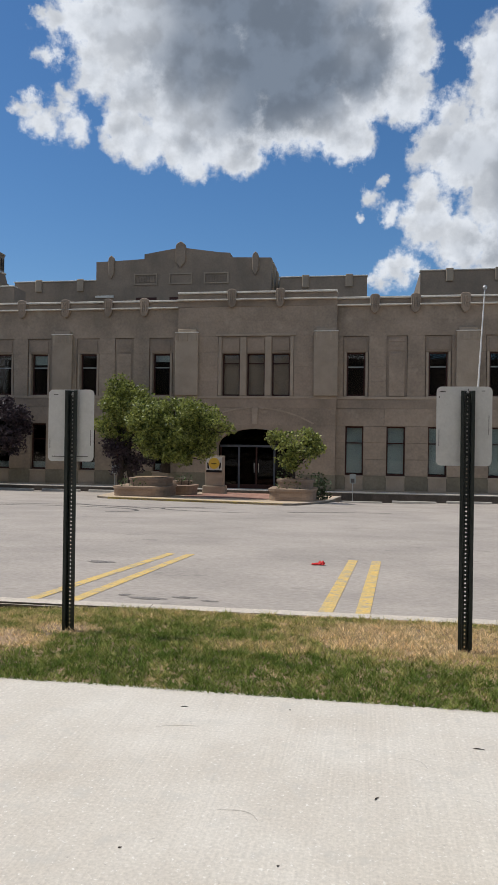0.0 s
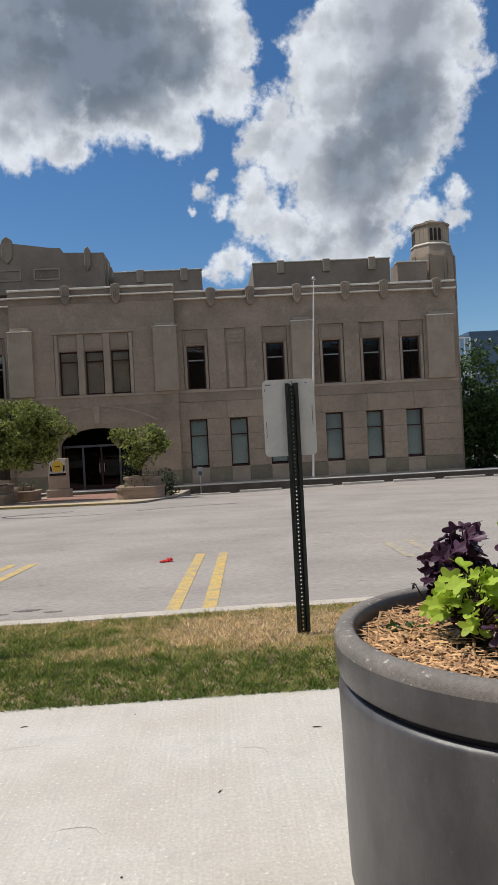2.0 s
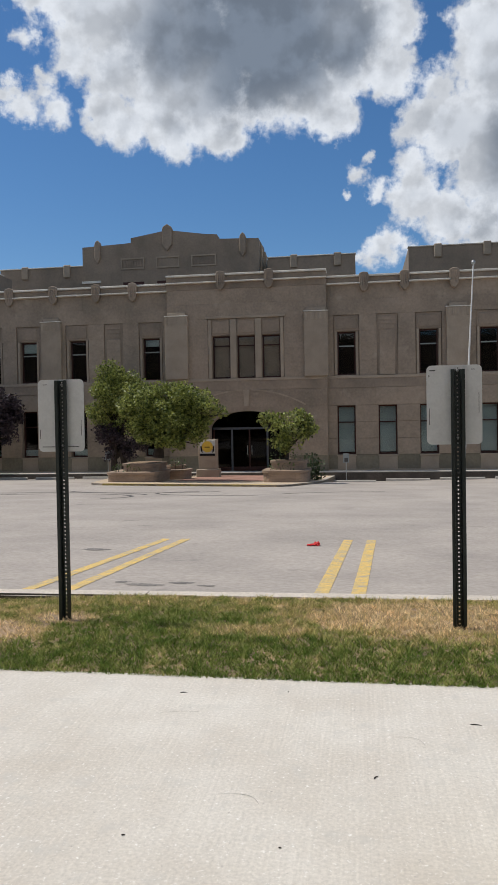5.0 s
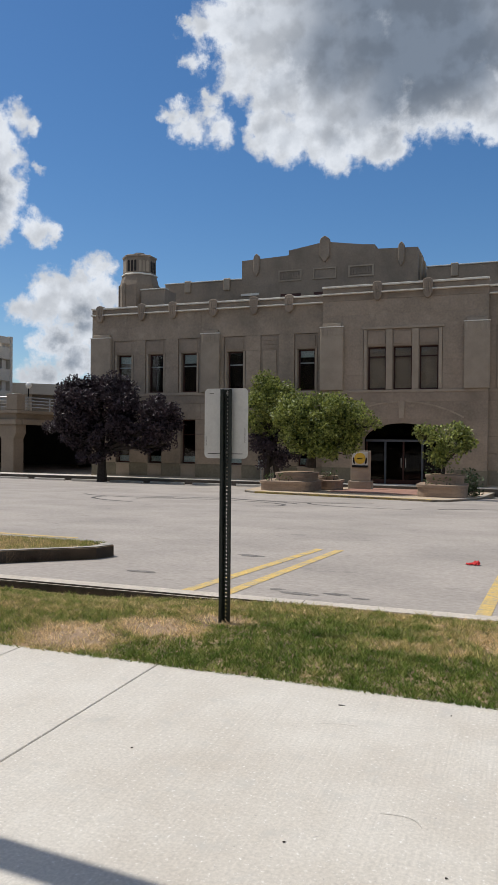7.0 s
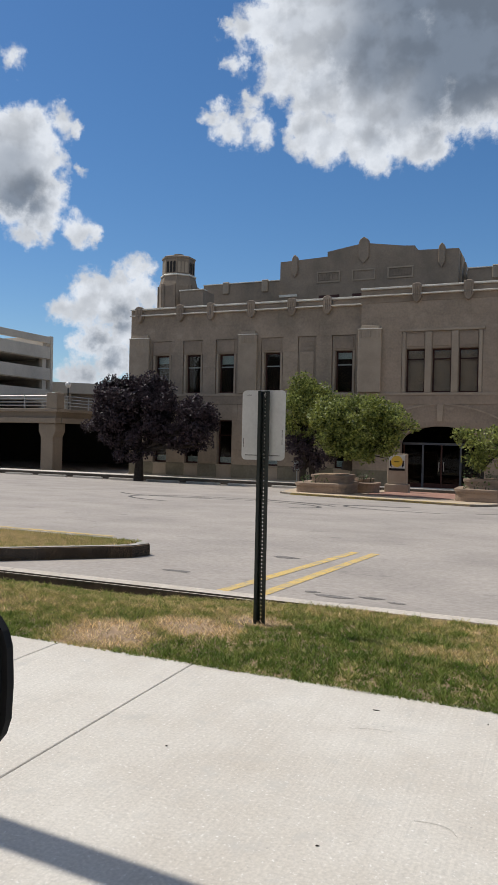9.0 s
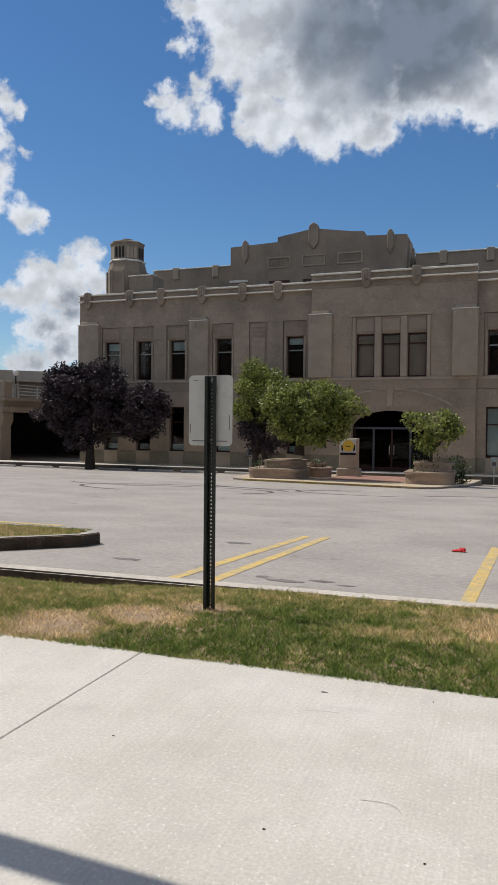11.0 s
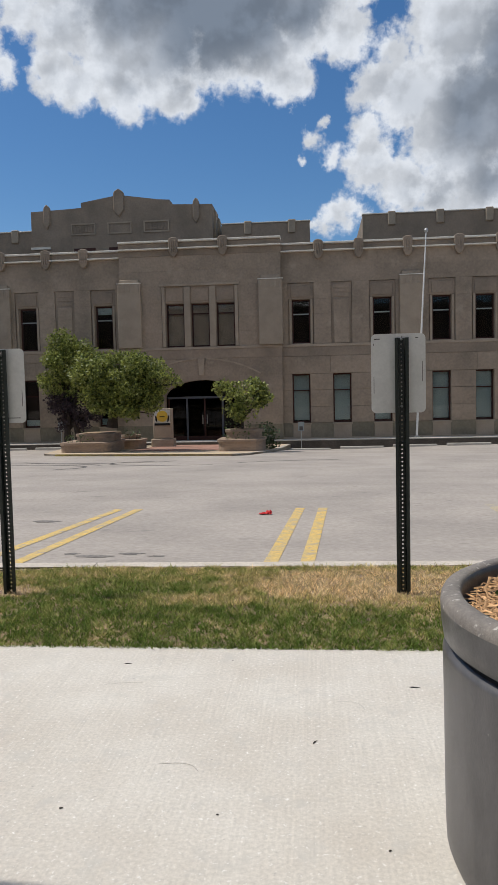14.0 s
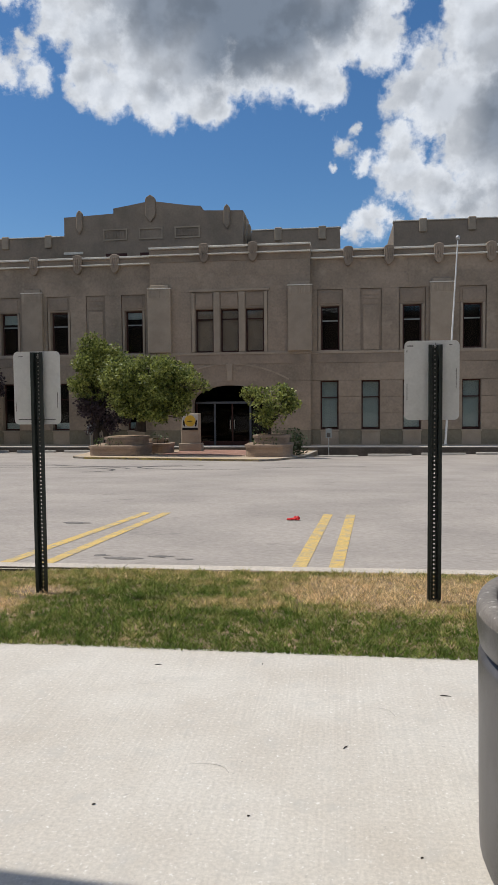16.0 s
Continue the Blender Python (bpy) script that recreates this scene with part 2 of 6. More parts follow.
STONE = material("limestone", (0.335, 0.265, 0.198), 0.85, second=(0.215, 0.175, 0.132), scale=0.55, mix=0.9, fine=9, grain=0.14, bump=0.25, bump_scale=30, rand=0.035, spots=((0.385, 0.32, 0.243), 1.6, 0.60, 0.82))
STONE_WALL = material("limestone_plain", (0.305, 0.241, 0.181), 0.85, second=(0.195, 0.158, 0.12), scale=0.5, mix=0.9, fine=8, grain=0.14, bump=0.25, bump_scale=25, rand=0.05)
STONE_BASE = material("limestone_weathered_base", (0.215, 0.185, 0.132), 0.88, second=(0.14, 0.125, 0.09), scale=0.8, mix=0.9, fine=9, grain=0.14, bump=0.25, bump_scale=30, rand=0.05)
PLANTER_STONE = material("brown_planter_stone", (0.33, 0.245, 0.18), 0.85, second=(0.20, 0.148, 0.11), scale=1.8, mix=0.8, fine=14, grain=0.16, bump=0.3, bump_scale=25, rand=0.06, stretch=(1, 1, 4))
STONE_TRIM = material("limestone_trim", (0.36, 0.295, 0.222), 0.8, second=(0.25, 0.203, 0.153), scale=1.5, mix=0.6, fine=25, grain=0.1, bump=0.2, bump_scale=30, rand=0.08)
CAP = material("coping", (0.74, 0.70, 0.61), 0.7, second=(0.45, 0.42, 0.37), scale=2.0, mix=0.5, fine=30, grain=0.1)
JOINT = material("mortar", (0.16, 0.14, 0.115), 0.95, scale=3, fine=40)
SHADE = material("window_shade", (0.58, 0.48, 0.40), 0.85, second=(0.36, 0.31, 0.27), scale=1.5, mix=0.7, fine=20)
DOORFRAME = material("door_metal", (0.10, 0.11, 0.125), 0.5, 0.3, scale=4, fine=50)
TAN = material("tan_paving", (0.50, 0.40, 0.29), 0.88, second=(0.40, 0.31, 0.22), scale=1.2, mix=0.7, fine=14, grain=0.12)
BRICKWALL = material("plain_brick", (0.26, 0.20, 0.16), 0.9, second=(0.20, 0.15, 0.12), scale=0.6, mix=0.7, fine=9, grain=0.15)
BRONZE = material("bronze_frame", (0.060, 0.026, 0.020), 0.5, 0.3, scale=4, fine=50)
GLASS = glass_material("window_glass", (0.84, 0.83, 0.79), 1.42)
DOOR_GLASS = glass_material("door_glass", (0.10, 0.12, 0.17), 1.3)
# pale blue that puts the panes' reflections into the colour of panels behind them
PALE_BACKING = material("blind", (0.54, 0.69, 0.74), 0.8, second=(0.40, 0.54, 0.60), scale=1.2, mix=0.6, fine=20, grain=0.06)
# near-black base stands in for the shade of unlit rooms and openings
DARK = material("unlit_shade", (0.03, 0.028, 0.026), 0.9, scale=2, fine=20)
ROOF = material("roof_felt", (0.10, 0.095, 0.09), 0.9, scale=0.6, fine=20, grain=0.2)
LOT = material("worn_asphalt", (0.385, 0.341, 0.300), 0.88, second=(0.285, 0.254, 0.225), scale=0.6, mix=0.85, fine=18, grain=0.17, bump=0.35, bump_scale=60, spots=((0.18, 0.163, 0.147), 2.0, 0.64, 0.82), stretch=(0.9, 1.1, 1))
CONCRETE = material("sidewalk_concrete", (0.595, 0.555, 0.492), 0.85, second=(0.49, 0.438, 0.372), scale=1.4, mix=0.8, fine=75, grain=0.15, bump=0.2, bump_scale=70, rand=0.03, spots=[((0.49, 0.462, 0.415), 7.0, 0.56, 0.80), ((0.74, 0.71, 0.66), 58, 0.60, 0.72), ((0.40, 0.37, 0.33), 40, 0.66, 0.76)], broom=(110.0, 0.06))
KERB_EDGE = material("sandy_kerb_concrete", (0.55, 0.49, 0.415), 0.88, second=(0.42, 0.37, 0.31), scale=3, mix=0.7, fine=40, grain=0.18, bump=0.4, bump_scale=60, rand=0.06)
KERB = material("kerb_concrete", (0.42, 0.39, 0.345), 0.88, second=(0.30, 0.275, 0.245), scale=3, mix=0.7, fine=40, grain=0.15, bump=0.4, bump_scale=60, rand=0.08)
SOIL = material("soil", (0.20, 0.145, 0.095), 0.95, second=(0.52, 0.36, 0.23), scale=3.5, mix=0.8, fine=60, grain=0.3, bump=0.6, bump_scale=60)
YELLOW = material("road_yellow", (0.66, 0.45, 0.13), 0.8, second=(0.44, 0.35, 0.20), scale=4, mix=0.9, fine=45, grain=0.2, spots=((0.34, 0.305, 0.265), 11, 0.51, 0.70))
KERB_YELLOW = material("kerb_yellow", (0.58, 0.44, 0.10), 0.75, second=(0.42, 0.34, 0.16), scale=3, mix=0.6, fine=30, grain=0.15)
STAIN_SHADE = material("oil_and_shade", (0.15, 0.137, 0.125), 0.8, second=(0.235, 0.212, 0.19), scale=7, mix=0.9, fine=30, grain=0.3)
# dark brown that puts the shade of upright kerb faces into their colour
KERB_SHADE = material("shaded_kerb_face", (0.07, 0.06, 0.05), 0.95, second=(0.13, 0.11, 0.09), scale=1.5, mix=0.7, fine=20, grain=0.25)
MARK = material("scratch", (0.42, 0.39, 0.345), 0.9, scale=20)
DULL = material("dull_sign", (0.30, 0.33, 0.32), 0.6, scale=6)
FADED = material("faded_yellow", (0.49, 0.40, 0.24), 0.85, second=(0.37, 0.33, 0.285), scale=3, mix=0.95, fine=50, grain=0.15, spots=((0.33, 0.30, 0.27), 9, 0.45, 0.58))
RUBBER = material("skid", (0.095, 0.087, 0.08), 0.85, scale=3, fine=30, grain=0.3)
POST = material("post_green_black", (0.020, 0.027, 0.024), 0.42, 0.2, second=(0.035, 0.042, 0.038), scale=8, mix=0.6, fine=70, grain=0.2, spec=0.5)
SIGN = material("sign_back", (0.66, 0.66, 0.63), 0.5, 0.0, second=(0.56, 0.56, 0.53), scale=7, mix=0.7, fine=60, grain=0.06, spec=0.5)
SCUFF = material("scuff", (0.10, 0.095, 0.09), 0.7, scale=20, fine=90)
STEEL = material("galvanised", (0.45, 0.45, 0.44), 0.4, 0.8, scale=10)
# the stretched near-black second colour paints the soft dark reflections on the side
PLANTER = material("cast_planter", (0.100, 0.095, 0.095), 0.36, second=(0.026, 0.025, 0.026), scale=1.7, mix=0.9, fine=90, grain=0.12, bump=0.12, bump_scale=120, spec=0.5, spots=((0.34, 0.32, 0.30), 60, 0.72, 0.78), stretch=(2.6, 2.6, 0.9))
RIM = material("sunlit_planter_rim", (0.235, 0.21, 0.185), 0.75, second=(0.15, 0.135, 0.125), scale=8, mix=0.7, fine=90, grain=0.2, bump=0.35, bump_scale=130, spots=((0.50, 0.47, 0.42), 48, 0.62, 0.70))
GROOVE_SHADE = material("planter_groove_shade", (0.035, 0.033, 0.033), 0.6, scale=6)
BARK = material("bark", (0.060, 0.048, 0.038), 0.95, second=(0.030, 0.024, 0.020), scale=9, mix=0.8, fine=50, grain=0.25, bump=0.8, bump_scale=35)
MULCH = material("mulch", (0.66, 0.41, 0.21), 0.9, second=(0.28, 0.16, 0.09), scale=20, mix=0.8, fine=90, grain=0.25, island=0.45)
GREEN = leaf_material("tree_leaf", (0.042, 0.068, 0.013), (0.40, 0.43, 0.105), through_light=0.25)
DARKGREEN = leaf_material("shade_leaf", (0.030, 0.060, 0.016), (0.085, 0.14, 0.03), through_light=0.2)
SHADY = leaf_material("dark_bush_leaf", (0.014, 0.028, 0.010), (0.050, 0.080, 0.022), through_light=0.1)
BURGUNDY = leaf_material("burgundy_leaf", (0.012, 0.008, 0.011), (0.085, 0.058, 0.066), rough=0.55, through_light=0.05, spec=0.35)
LIME = leaf_material("lime_leaf", (0.36, 0.50, 0.035), (0.52, 0.66, 0.09), through_light=0.35)
PURPLE = leaf_material("purple_leaf", (0.035, 0.012, 0.028), (0.11, 0.045, 0.085), through_light=0.12)
STEM = material("plant_stem", (0.045, 0.025, 0.022), 0.7, scale=30)
RED = material("red_cloth", (0.55, 0.025, 0.025), 0.7, scale=20, fine=60)
WHITE = material("white_paint", (0.72, 0.71, 0.68), 0.5, scale=5, mix=0.3, fine=40, grain=0.05)
BLACK = material("black_plastic", (0.010, 0.010, 0.011), 0.8, scale=8, fine=60)
PAVER = material("brick_paver", (0.30, 0.16, 0.12), 0.9, second=(0.36, 0.24, 0.19), scale=2, mix=0.7, fine=20, grain=0.15, rand=0.15)
PLAQUE_W = material("plaque_white", (0.60, 0.58, 0.52), 0.6, scale=6)
PLAQUE_Y = material("plaque_yellow", (0.72, 0.47, 0.06), 0.6, scale=9)
GARAGE = material("garage_concrete", (0.55, 0.49, 0.41), 0.85, second=(0.38, 0.335, 0.285), scale=0.25, mix=0.7, fine=6, grain=0.08, rand=0.05)
BLUEGLASS = material("office_glass", (0.05, 0.075, 0.12), 0.15, 0.0, second=(0.03, 0.05, 0.085), scale=0.3, mix=0.8, fine=2, spec=0.8)
DRIVE = material("drive_concrete", (0.27, 0.222, 0.17), 0.88, second=(0.20, 0.165, 0.125), scale=0.5, mix=0.7, fine=8, grain=0.1)
GLOBE = material("globe_white", (0.75, 0.74, 0.70), 0.3, scale=5, mix=0.2)


def grass_material(name):
    """Turf whose green gives way to straw in patches."""
    m = bpy.data.materials.new(name)
    m.use_nodes = True
    nt = m.node_tree
    nd, l = nt.nodes.new, nt.links.new
    b = nt.nodes["Principled BSDF"]
    b.inputs["Roughness"].default_value, b.inputs["Specular IOR Level"].default_value = 0.7, 0.2
    geo = nd("ShaderNodeNewGeometry")
    flat = nd("ShaderNodeVectorMath")
    flat.operation = "MULTIPLY"
    flat.inputs[1].default_value = (1, 1, 0)
    l(geo.outputs["Position"], flat.inputs[0])
    nz = nd("ShaderNodeTexNoise")
    nz.inputs["Scale"].default_value, nz.inputs["Detail"].default_value = 7.0, 9.0
    nz.inputs["Roughness"].default_value = 0.7
    l(flat.outputs[0], nz.inputs["Vector"])
    total = None
    # x, y, half width, half depth, strength of the dry patches
    for x, y, rx, ry, s in ((0.45, 4.72, 1.05, 0.55, 0.82), (0.1, 4.3, 0.6, 0.2, 0.2), (-2.68, 3.88, 0.40, 0.30, 0.95), (-2.25, 4.22, 0.40, 0.24, 0.92), (-1.92, 4.50, 0.30, 0.16, 0.85), (-2.6, 4.75, 1.1, 0.35, 0.42), (-4.6, 4.4, 2.2, 0.7, 0.42), (2.6, 4.5, 1.6, 0.8, 0.6), (-0.7, 5.2, 4.5, 0.55, 0.36), (-0.55, 4.35, 0.55, 0.16, 0.45), (-8.5, 7.2, 4.5, 1.6, 0.62)):
        d = nd("ShaderNodeVectorMath")
        d.operation = "SUBTRACT"
        l(flat.outputs[0], d.inputs[0])
        d.inputs[1].default_value = (x, y, 0)
        sc = nd("ShaderNodeVectorMath")
        sc.operation = "MULTIPLY"
        l(d.outputs[0], sc.inputs[0])
        sc.inputs[1].default_value = (1 / rx, 1 / ry, 0)
        ln = nd("ShaderNodeVectorMath")
        ln.operation = "LENGTH"
        l(sc.outputs[0], ln.inputs[0])
        q = nd("ShaderNodeMapRange")
        q.interpolation_type = "SMOOTHSTEP"
        l(ln.outputs["Value"], q.inputs[0])
        for k, v in zip((1, 2, 3, 4), (0.35, 1.35, s, 0.0)):
            q.inputs[k].default_value = v
        if total is None:
            total = q.outputs[0]
        else:
            a = nd("ShaderNodeMath")
            a.operation = "MAXIMUM"
            l(total, a.inputs[0])
            l(q.outputs[0], a.inputs[1])
            total = a.outputs[0]
    e = nd("ShaderNodeMapRange")
    l(nz.outputs["Fac"], e.inputs[0])
    for k, v in zip((1, 2, 3, 4), (0.3, 0.7, -0.42, 0.42)):
        e.inputs[k].default_value = v
    s1 = nd("ShaderNodeMath")
    l(total, s1.inputs[0])
    l(e.outputs[0], s1.inputs[1])
    s2 = nd("ShaderNodeMath")
    s2.operation = "MULTIPLY_ADD"
    l(geo.outputs["Random Per Island"], s2.inputs[0])
    s2.inputs[1].default_value = 0.42
    l(s1.outputs[0], s2.inputs[2])
    cr = nd("ShaderNodeValToRGB")
    l(s2.outputs[0], cr.inputs[0])
    cr.color_ramp.elements[0].position, cr.color_ramp.elements[0].color = 0.05, (0.125, 0.195, 0.034, 1)
    cr.color_ramp.elements[1].position, cr.color_ramp.elements[1].color = 0.98, (0.80, 0.63, 0.37, 1)
    el = cr.color_ramp.elements.new(0.42)
    el.color = (0.29, 0.325, 0.085, 1)
    el = cr.color_ramp.elements.new(0.68)
    el.color = (0.56, 0.46, 0.20, 1)
    # some blades are pale, some dull
    wild, tone, varied = nd("ShaderNodeMath"), nd("ShaderNodeMapRange"), nd("ShaderNodeMixRGB")
    wild.operation = "FRACT"
    seven = nd("ShaderNodeMath")
    seven.operation = "MULTIPLY"
    seven.inputs[1].default_value = 7.31
    l(geo.outputs["Random Per Island"], seven.inputs[0])
    l(seven.outputs[0], wild.inputs[0])
    l(wild.outputs[0], tone.inputs[0])
    tone.inputs[3].default_value, tone.inputs[4].default_value = 0.45, 1.5
    varied.blend_type = "MULTIPLY"
    varied.inputs[0].default_value = 1.0
    l(cr.outputs[0], varied.inputs[1])
    l(tone.outputs[0], varied.inputs[2])
    l(varied.outputs[0], b.inputs["Base Color"])
    tr, mx = nd("ShaderNodeBsdfTranslucent"), nd("ShaderNodeMixShader")
    l(varied.outputs[0], tr.inputs["Color"])
    mx.inputs[0].default_value = 0.35
    l(b.outputs[0], mx.inputs[1])
    l(tr.outputs[0], mx.inputs[2])
    l(mx.outputs[0], nt.nodes["Material Output"].inputs[0])
    return m


GRASS = grass_material("grass")


# building helpers
def thing(name, loc, label, category, group="", kind=""):
    ob = new(name)
    ob.location = loc
    return tagged(ob, label, category, group, kind)


def mesh_of(name, bm, mat):
    me = bpy.data.meshes.new(name)
    bm.to_mesh(me)
    bm.free()
    me.materials.append(mat)
    return me


def under(ob, parent):
    """Make ob a part of parent while it stays where it is; both stand unturned."""
    ob.parent = parent
    p, off = parent, Vector((0, 0, 0))
    while p is not None:
        off += Vector(p.location)
        p = p.parent
    ob.location = Vector(ob.location) - off
    return ob


def part(name, bm, mat, parent=None, label="", smooth=False):
    ob = new(name, mesh_of(name, bm, mat))
    if smooth:
        for p in ob.data.polygons:
            p.use_smooth = True
    if parent is not None:
        under(ob, parent)
    if label:
        ob["label"] = label
    return ob


def box(bm, x0, y0, z0, x1, y1, z1, bev=0.0):
    v = [bm.verts.new(p) for p in ((x0, y0, z0), (x1, y0, z0), (x1, y1, z0), (x0, y1, z0), (x0, y0, z1), (x1, y0, z1), (x1, y1, z1), (x0, y1, z1))]
    f = [bm.faces.new([v[i] for i in q]) for q in ((0, 3, 2, 1), (4, 5, 6, 7), (0, 1, 5, 4), (1, 2, 6, 5), (2, 3, 7, 6), (3, 0, 4, 7))]
    if bev:
        edges = {e for q in f for e in q.edges}
        bmesh.ops.bevel(bm, geom=list(edges), offset=bev, segments=1, affect="EDGES")
    return bm


def boxed(*args, **kw):
    return box(bmesh.new(), *args, **kw)


def lathe(bm, profile, n=24, centre=(0, 0), a0=0.0):
    """A turned body from (radius, z) rows."""
    rings = []
    for r, z in profile:
        rings.append([bm.verts.new((centre[0] + r * math.cos(a0 + 2 * math.pi * k / n), centre[1] + r * math.sin(a0 + 2 * math.pi * k / n), z)) for k in range(n)])
    for a, b in zip(rings, rings[1:]):
        for k in range(n):
            bm.faces.new((a[k], a[(k + 1) % n], b[(k + 1) % n], b[k]))
    bm.faces.new(list(reversed(rings[0])))
    bm.faces.new(rings[-1])
    return bm


def tube(bm, pts, radii, n=7):
    """A tapered limb along points."""
    rings = []
    pts = [Vector(p) for p in pts]
    for i, p in enumerate(pts):
        d = (pts[min(i + 1, len(pts) - 1)] - pts[max(i - 1, 0)]).normalized()
        u = d.orthogonal().normalized()
        w = d.cross(u)
        rings.append([bm.verts.new(p + radii[i] * (math.cos(2 * math.pi * k / n) * u + math.sin(2 * math.pi * k / n) * w)) for k in range(n)])
    for a, b in zip(rings, rings[1:]):
        # match the nearest start so that the tube does not twist
        s = min(range(n), key=lambda j: (b[j].co - a[0].co).length)
        for k in range(n):
            bm.faces.new((a[k], a[(k + 1) % n], b[(k + 1 + s) % n], b[(k + s) % n]))
    bm.faces.new(list(reversed(rings[0])))
    bm.faces.new(rings[-1])
    return bm


def prism(bm, outline, y0, y1):
    """An outline in x and z, extruded from y0 to y1."""
    a = [bm.verts.new((x, y0, z)) for x, z in outline]
    b = [bm.verts.new((x, y1, z)) for x, z in outline]
    n = len(outline)
    bm.faces.new(a)
    bm.faces.new(list(reversed(b)))
    for k in range(n):
        bm.faces.new((a[(k + 1) % n], a[k], b[k], b[(k + 1) % n]))
    bmesh.ops.recalc_face_normals(bm, faces=bm.faces[:])
    return bm


def slab(bm, outline, z0, z1):
    """An outline in x and y, from z0 to z1; z may be a function of x and y."""
    fz = (lambda v: v if callable(v) else (lambda x, y: v))
    f0, f1 = fz(z0), fz(z1)
    a = [bm.verts.new((x, y, f0(x, y))) for x, y in outline]
    b = [bm.verts.new((x, y, f1(x, y))) for x, y in outline]
    n = len(outline)
    bm.faces.new(list(reversed(a)))
    bm.faces.new(b)
    for k in range(n):
        bm.faces.new((a[k], a[(k + 1) % n], b[(k + 1) % n], b[k]))
    bmesh.ops.recalc_face_normals(bm, faces=bm.faces[:])
    return bm


def pierced(bm, x0, x1, z0, z1, y0, y1, holes):
    """A wall from y0 (front) to y1 with rectangular openings that go through it."""
    xs = sorted({x0, x1, *(min(max(h[k], x0), x1) for h in holes for k in (0, 2))})
    zs = sorted({z0, z1, *(min(max(h[k], z0), z1) for h in holes for k in (1, 3))})
    nx, nz = len(xs) - 1, len(zs) - 1
    solid = [[not any(h[0] <= (xs[i] + xs[i + 1]) / 2 <= h[2] and h[1] <= (zs[j] + zs[j + 1]) / 2 <= h[3] for h in holes) for j in range(nz)] for i in range(nx)]
    cache = {}

    def v(i, y, j):
        if (i, y, j) not in cache:
            cache[i, y, j] = bm.verts.new((xs[i], y, zs[j]))
        return cache[i, y, j]

    for i in range(nx):
        for j in range(nz):
            if not solid[i][j]:
                continue
            bm.faces.new((v(i, y0, j), v(i + 1, y0, j), v(i + 1, y0, j + 1), v(i, y0, j + 1)))
            bm.faces.new((v(i, y1, j), v(i, y1, j + 1), v(i + 1, y1, j + 1), v(i + 1, y1, j)))
            for di, dj, q in ((-1, 0, ((i, j), (i, j + 1))), (1, 0, ((i + 1, j + 1), (i + 1, j))), (0, -1, ((i + 1, j), (i, j))), (0, 1, ((i, j + 1), (i + 1, j + 1)))):
                a, b = i + di, j + dj
                if not (0 <= a < nx and 0 <= b < nz and solid[a][b]):
                    (p, r), (s, t) = q
                    bm.faces.new((v(p, y0, r), v(s, y0, t), v(s, y1, t), v(p, y1, r)))
    return bm


def leaves_mesh(name, mat, clumps, per, size, seed, flat=0.35, droop=0.0):
    """Many small leaves round clump centres (x, y, z, radius): each a folded kite of two triangles a side."""
    rng = np.random.default_rng(seed)
    vs, fs = [], []
    for cx, cy, cz, cr in clumps:
        k = max(4, int(per * cr * cr))
        d = rng.normal(size=(k, 3))
        d /= np.linalg.norm(d, axis=1)[:, None]
        p = np.array((cx, cy, cz)) + d * (cr * (0.45 + 0.6 * rng.random(k) ** 0.6))[:, None] * (1, 1, 0.8)
        ax = rng.normal(size=(k, 3)) + d * 0.6
        ax[:, 2] -= droop
        ax /= np.linalg.norm(ax, axis=1)[:, None]
        up = rng.normal(size=(k, 3)) * 0.7 + (0, 0, 1.0)
        sd = np.cross(ax, up)
        sd /= np.linalg.norm(sd, axis=1)[:, None] + 1e-9
        s = size * (0.65 + 0.7 * rng.random(k))[:, None]
        nrm = np.cross(sd, ax)
        base = len(vs)
        quad = np.stack([p, p + ax * s * 0.5 + sd * s * flat + nrm * s * 0.1, p + ax * s, p + ax * s * 0.5 - sd * s * flat + nrm * s * 0.1], axis=1).reshape(-1, 3)
        vs.extend(map(tuple, quad))
        for i in range(k):
            o = base + 4 * i
            fs.append((o, o + 1, o + 2))
            fs.append((o, o + 2, o + 3))
    me = bpy.data.meshes.new(name)
    me.from_pydata(vs, [], fs)
    me.materials.append(mat)
    return me

# the lot falls away from the near kerb to the building
KERB_Y0, KERB_Y1 = 5.27, 5.43
WALK_Y, WALK_Z, BASE_Z = 37.2, -1.10, -1.15


def apron_z(x, y):
    yy = min(max(y, KERB_Y1), 41.0)
    far = min(max((y - 12) / 20, 0.0), 1.0)
    return -0.13 - 0.038 * (yy - KERB_Y1) - 0.006 * far * min(max(x + 5, -40), 20)


def lot_z(x, y):
    """The asphalt: it dips along the foot of the building, deepest beside the apron."""
    dip = float(np.interp(x, (-28.5, -18.0, -13.0, -1.5, -0.5, 3.0, 6.7, 11.7), (-0.17, -0.12, -0.07, -0.23, -0.25, -0.14, -0.05, 0.0)))
    return apron_z(x, y) + dip * min(max((y - 31) / 5, 0.0), 1.0)


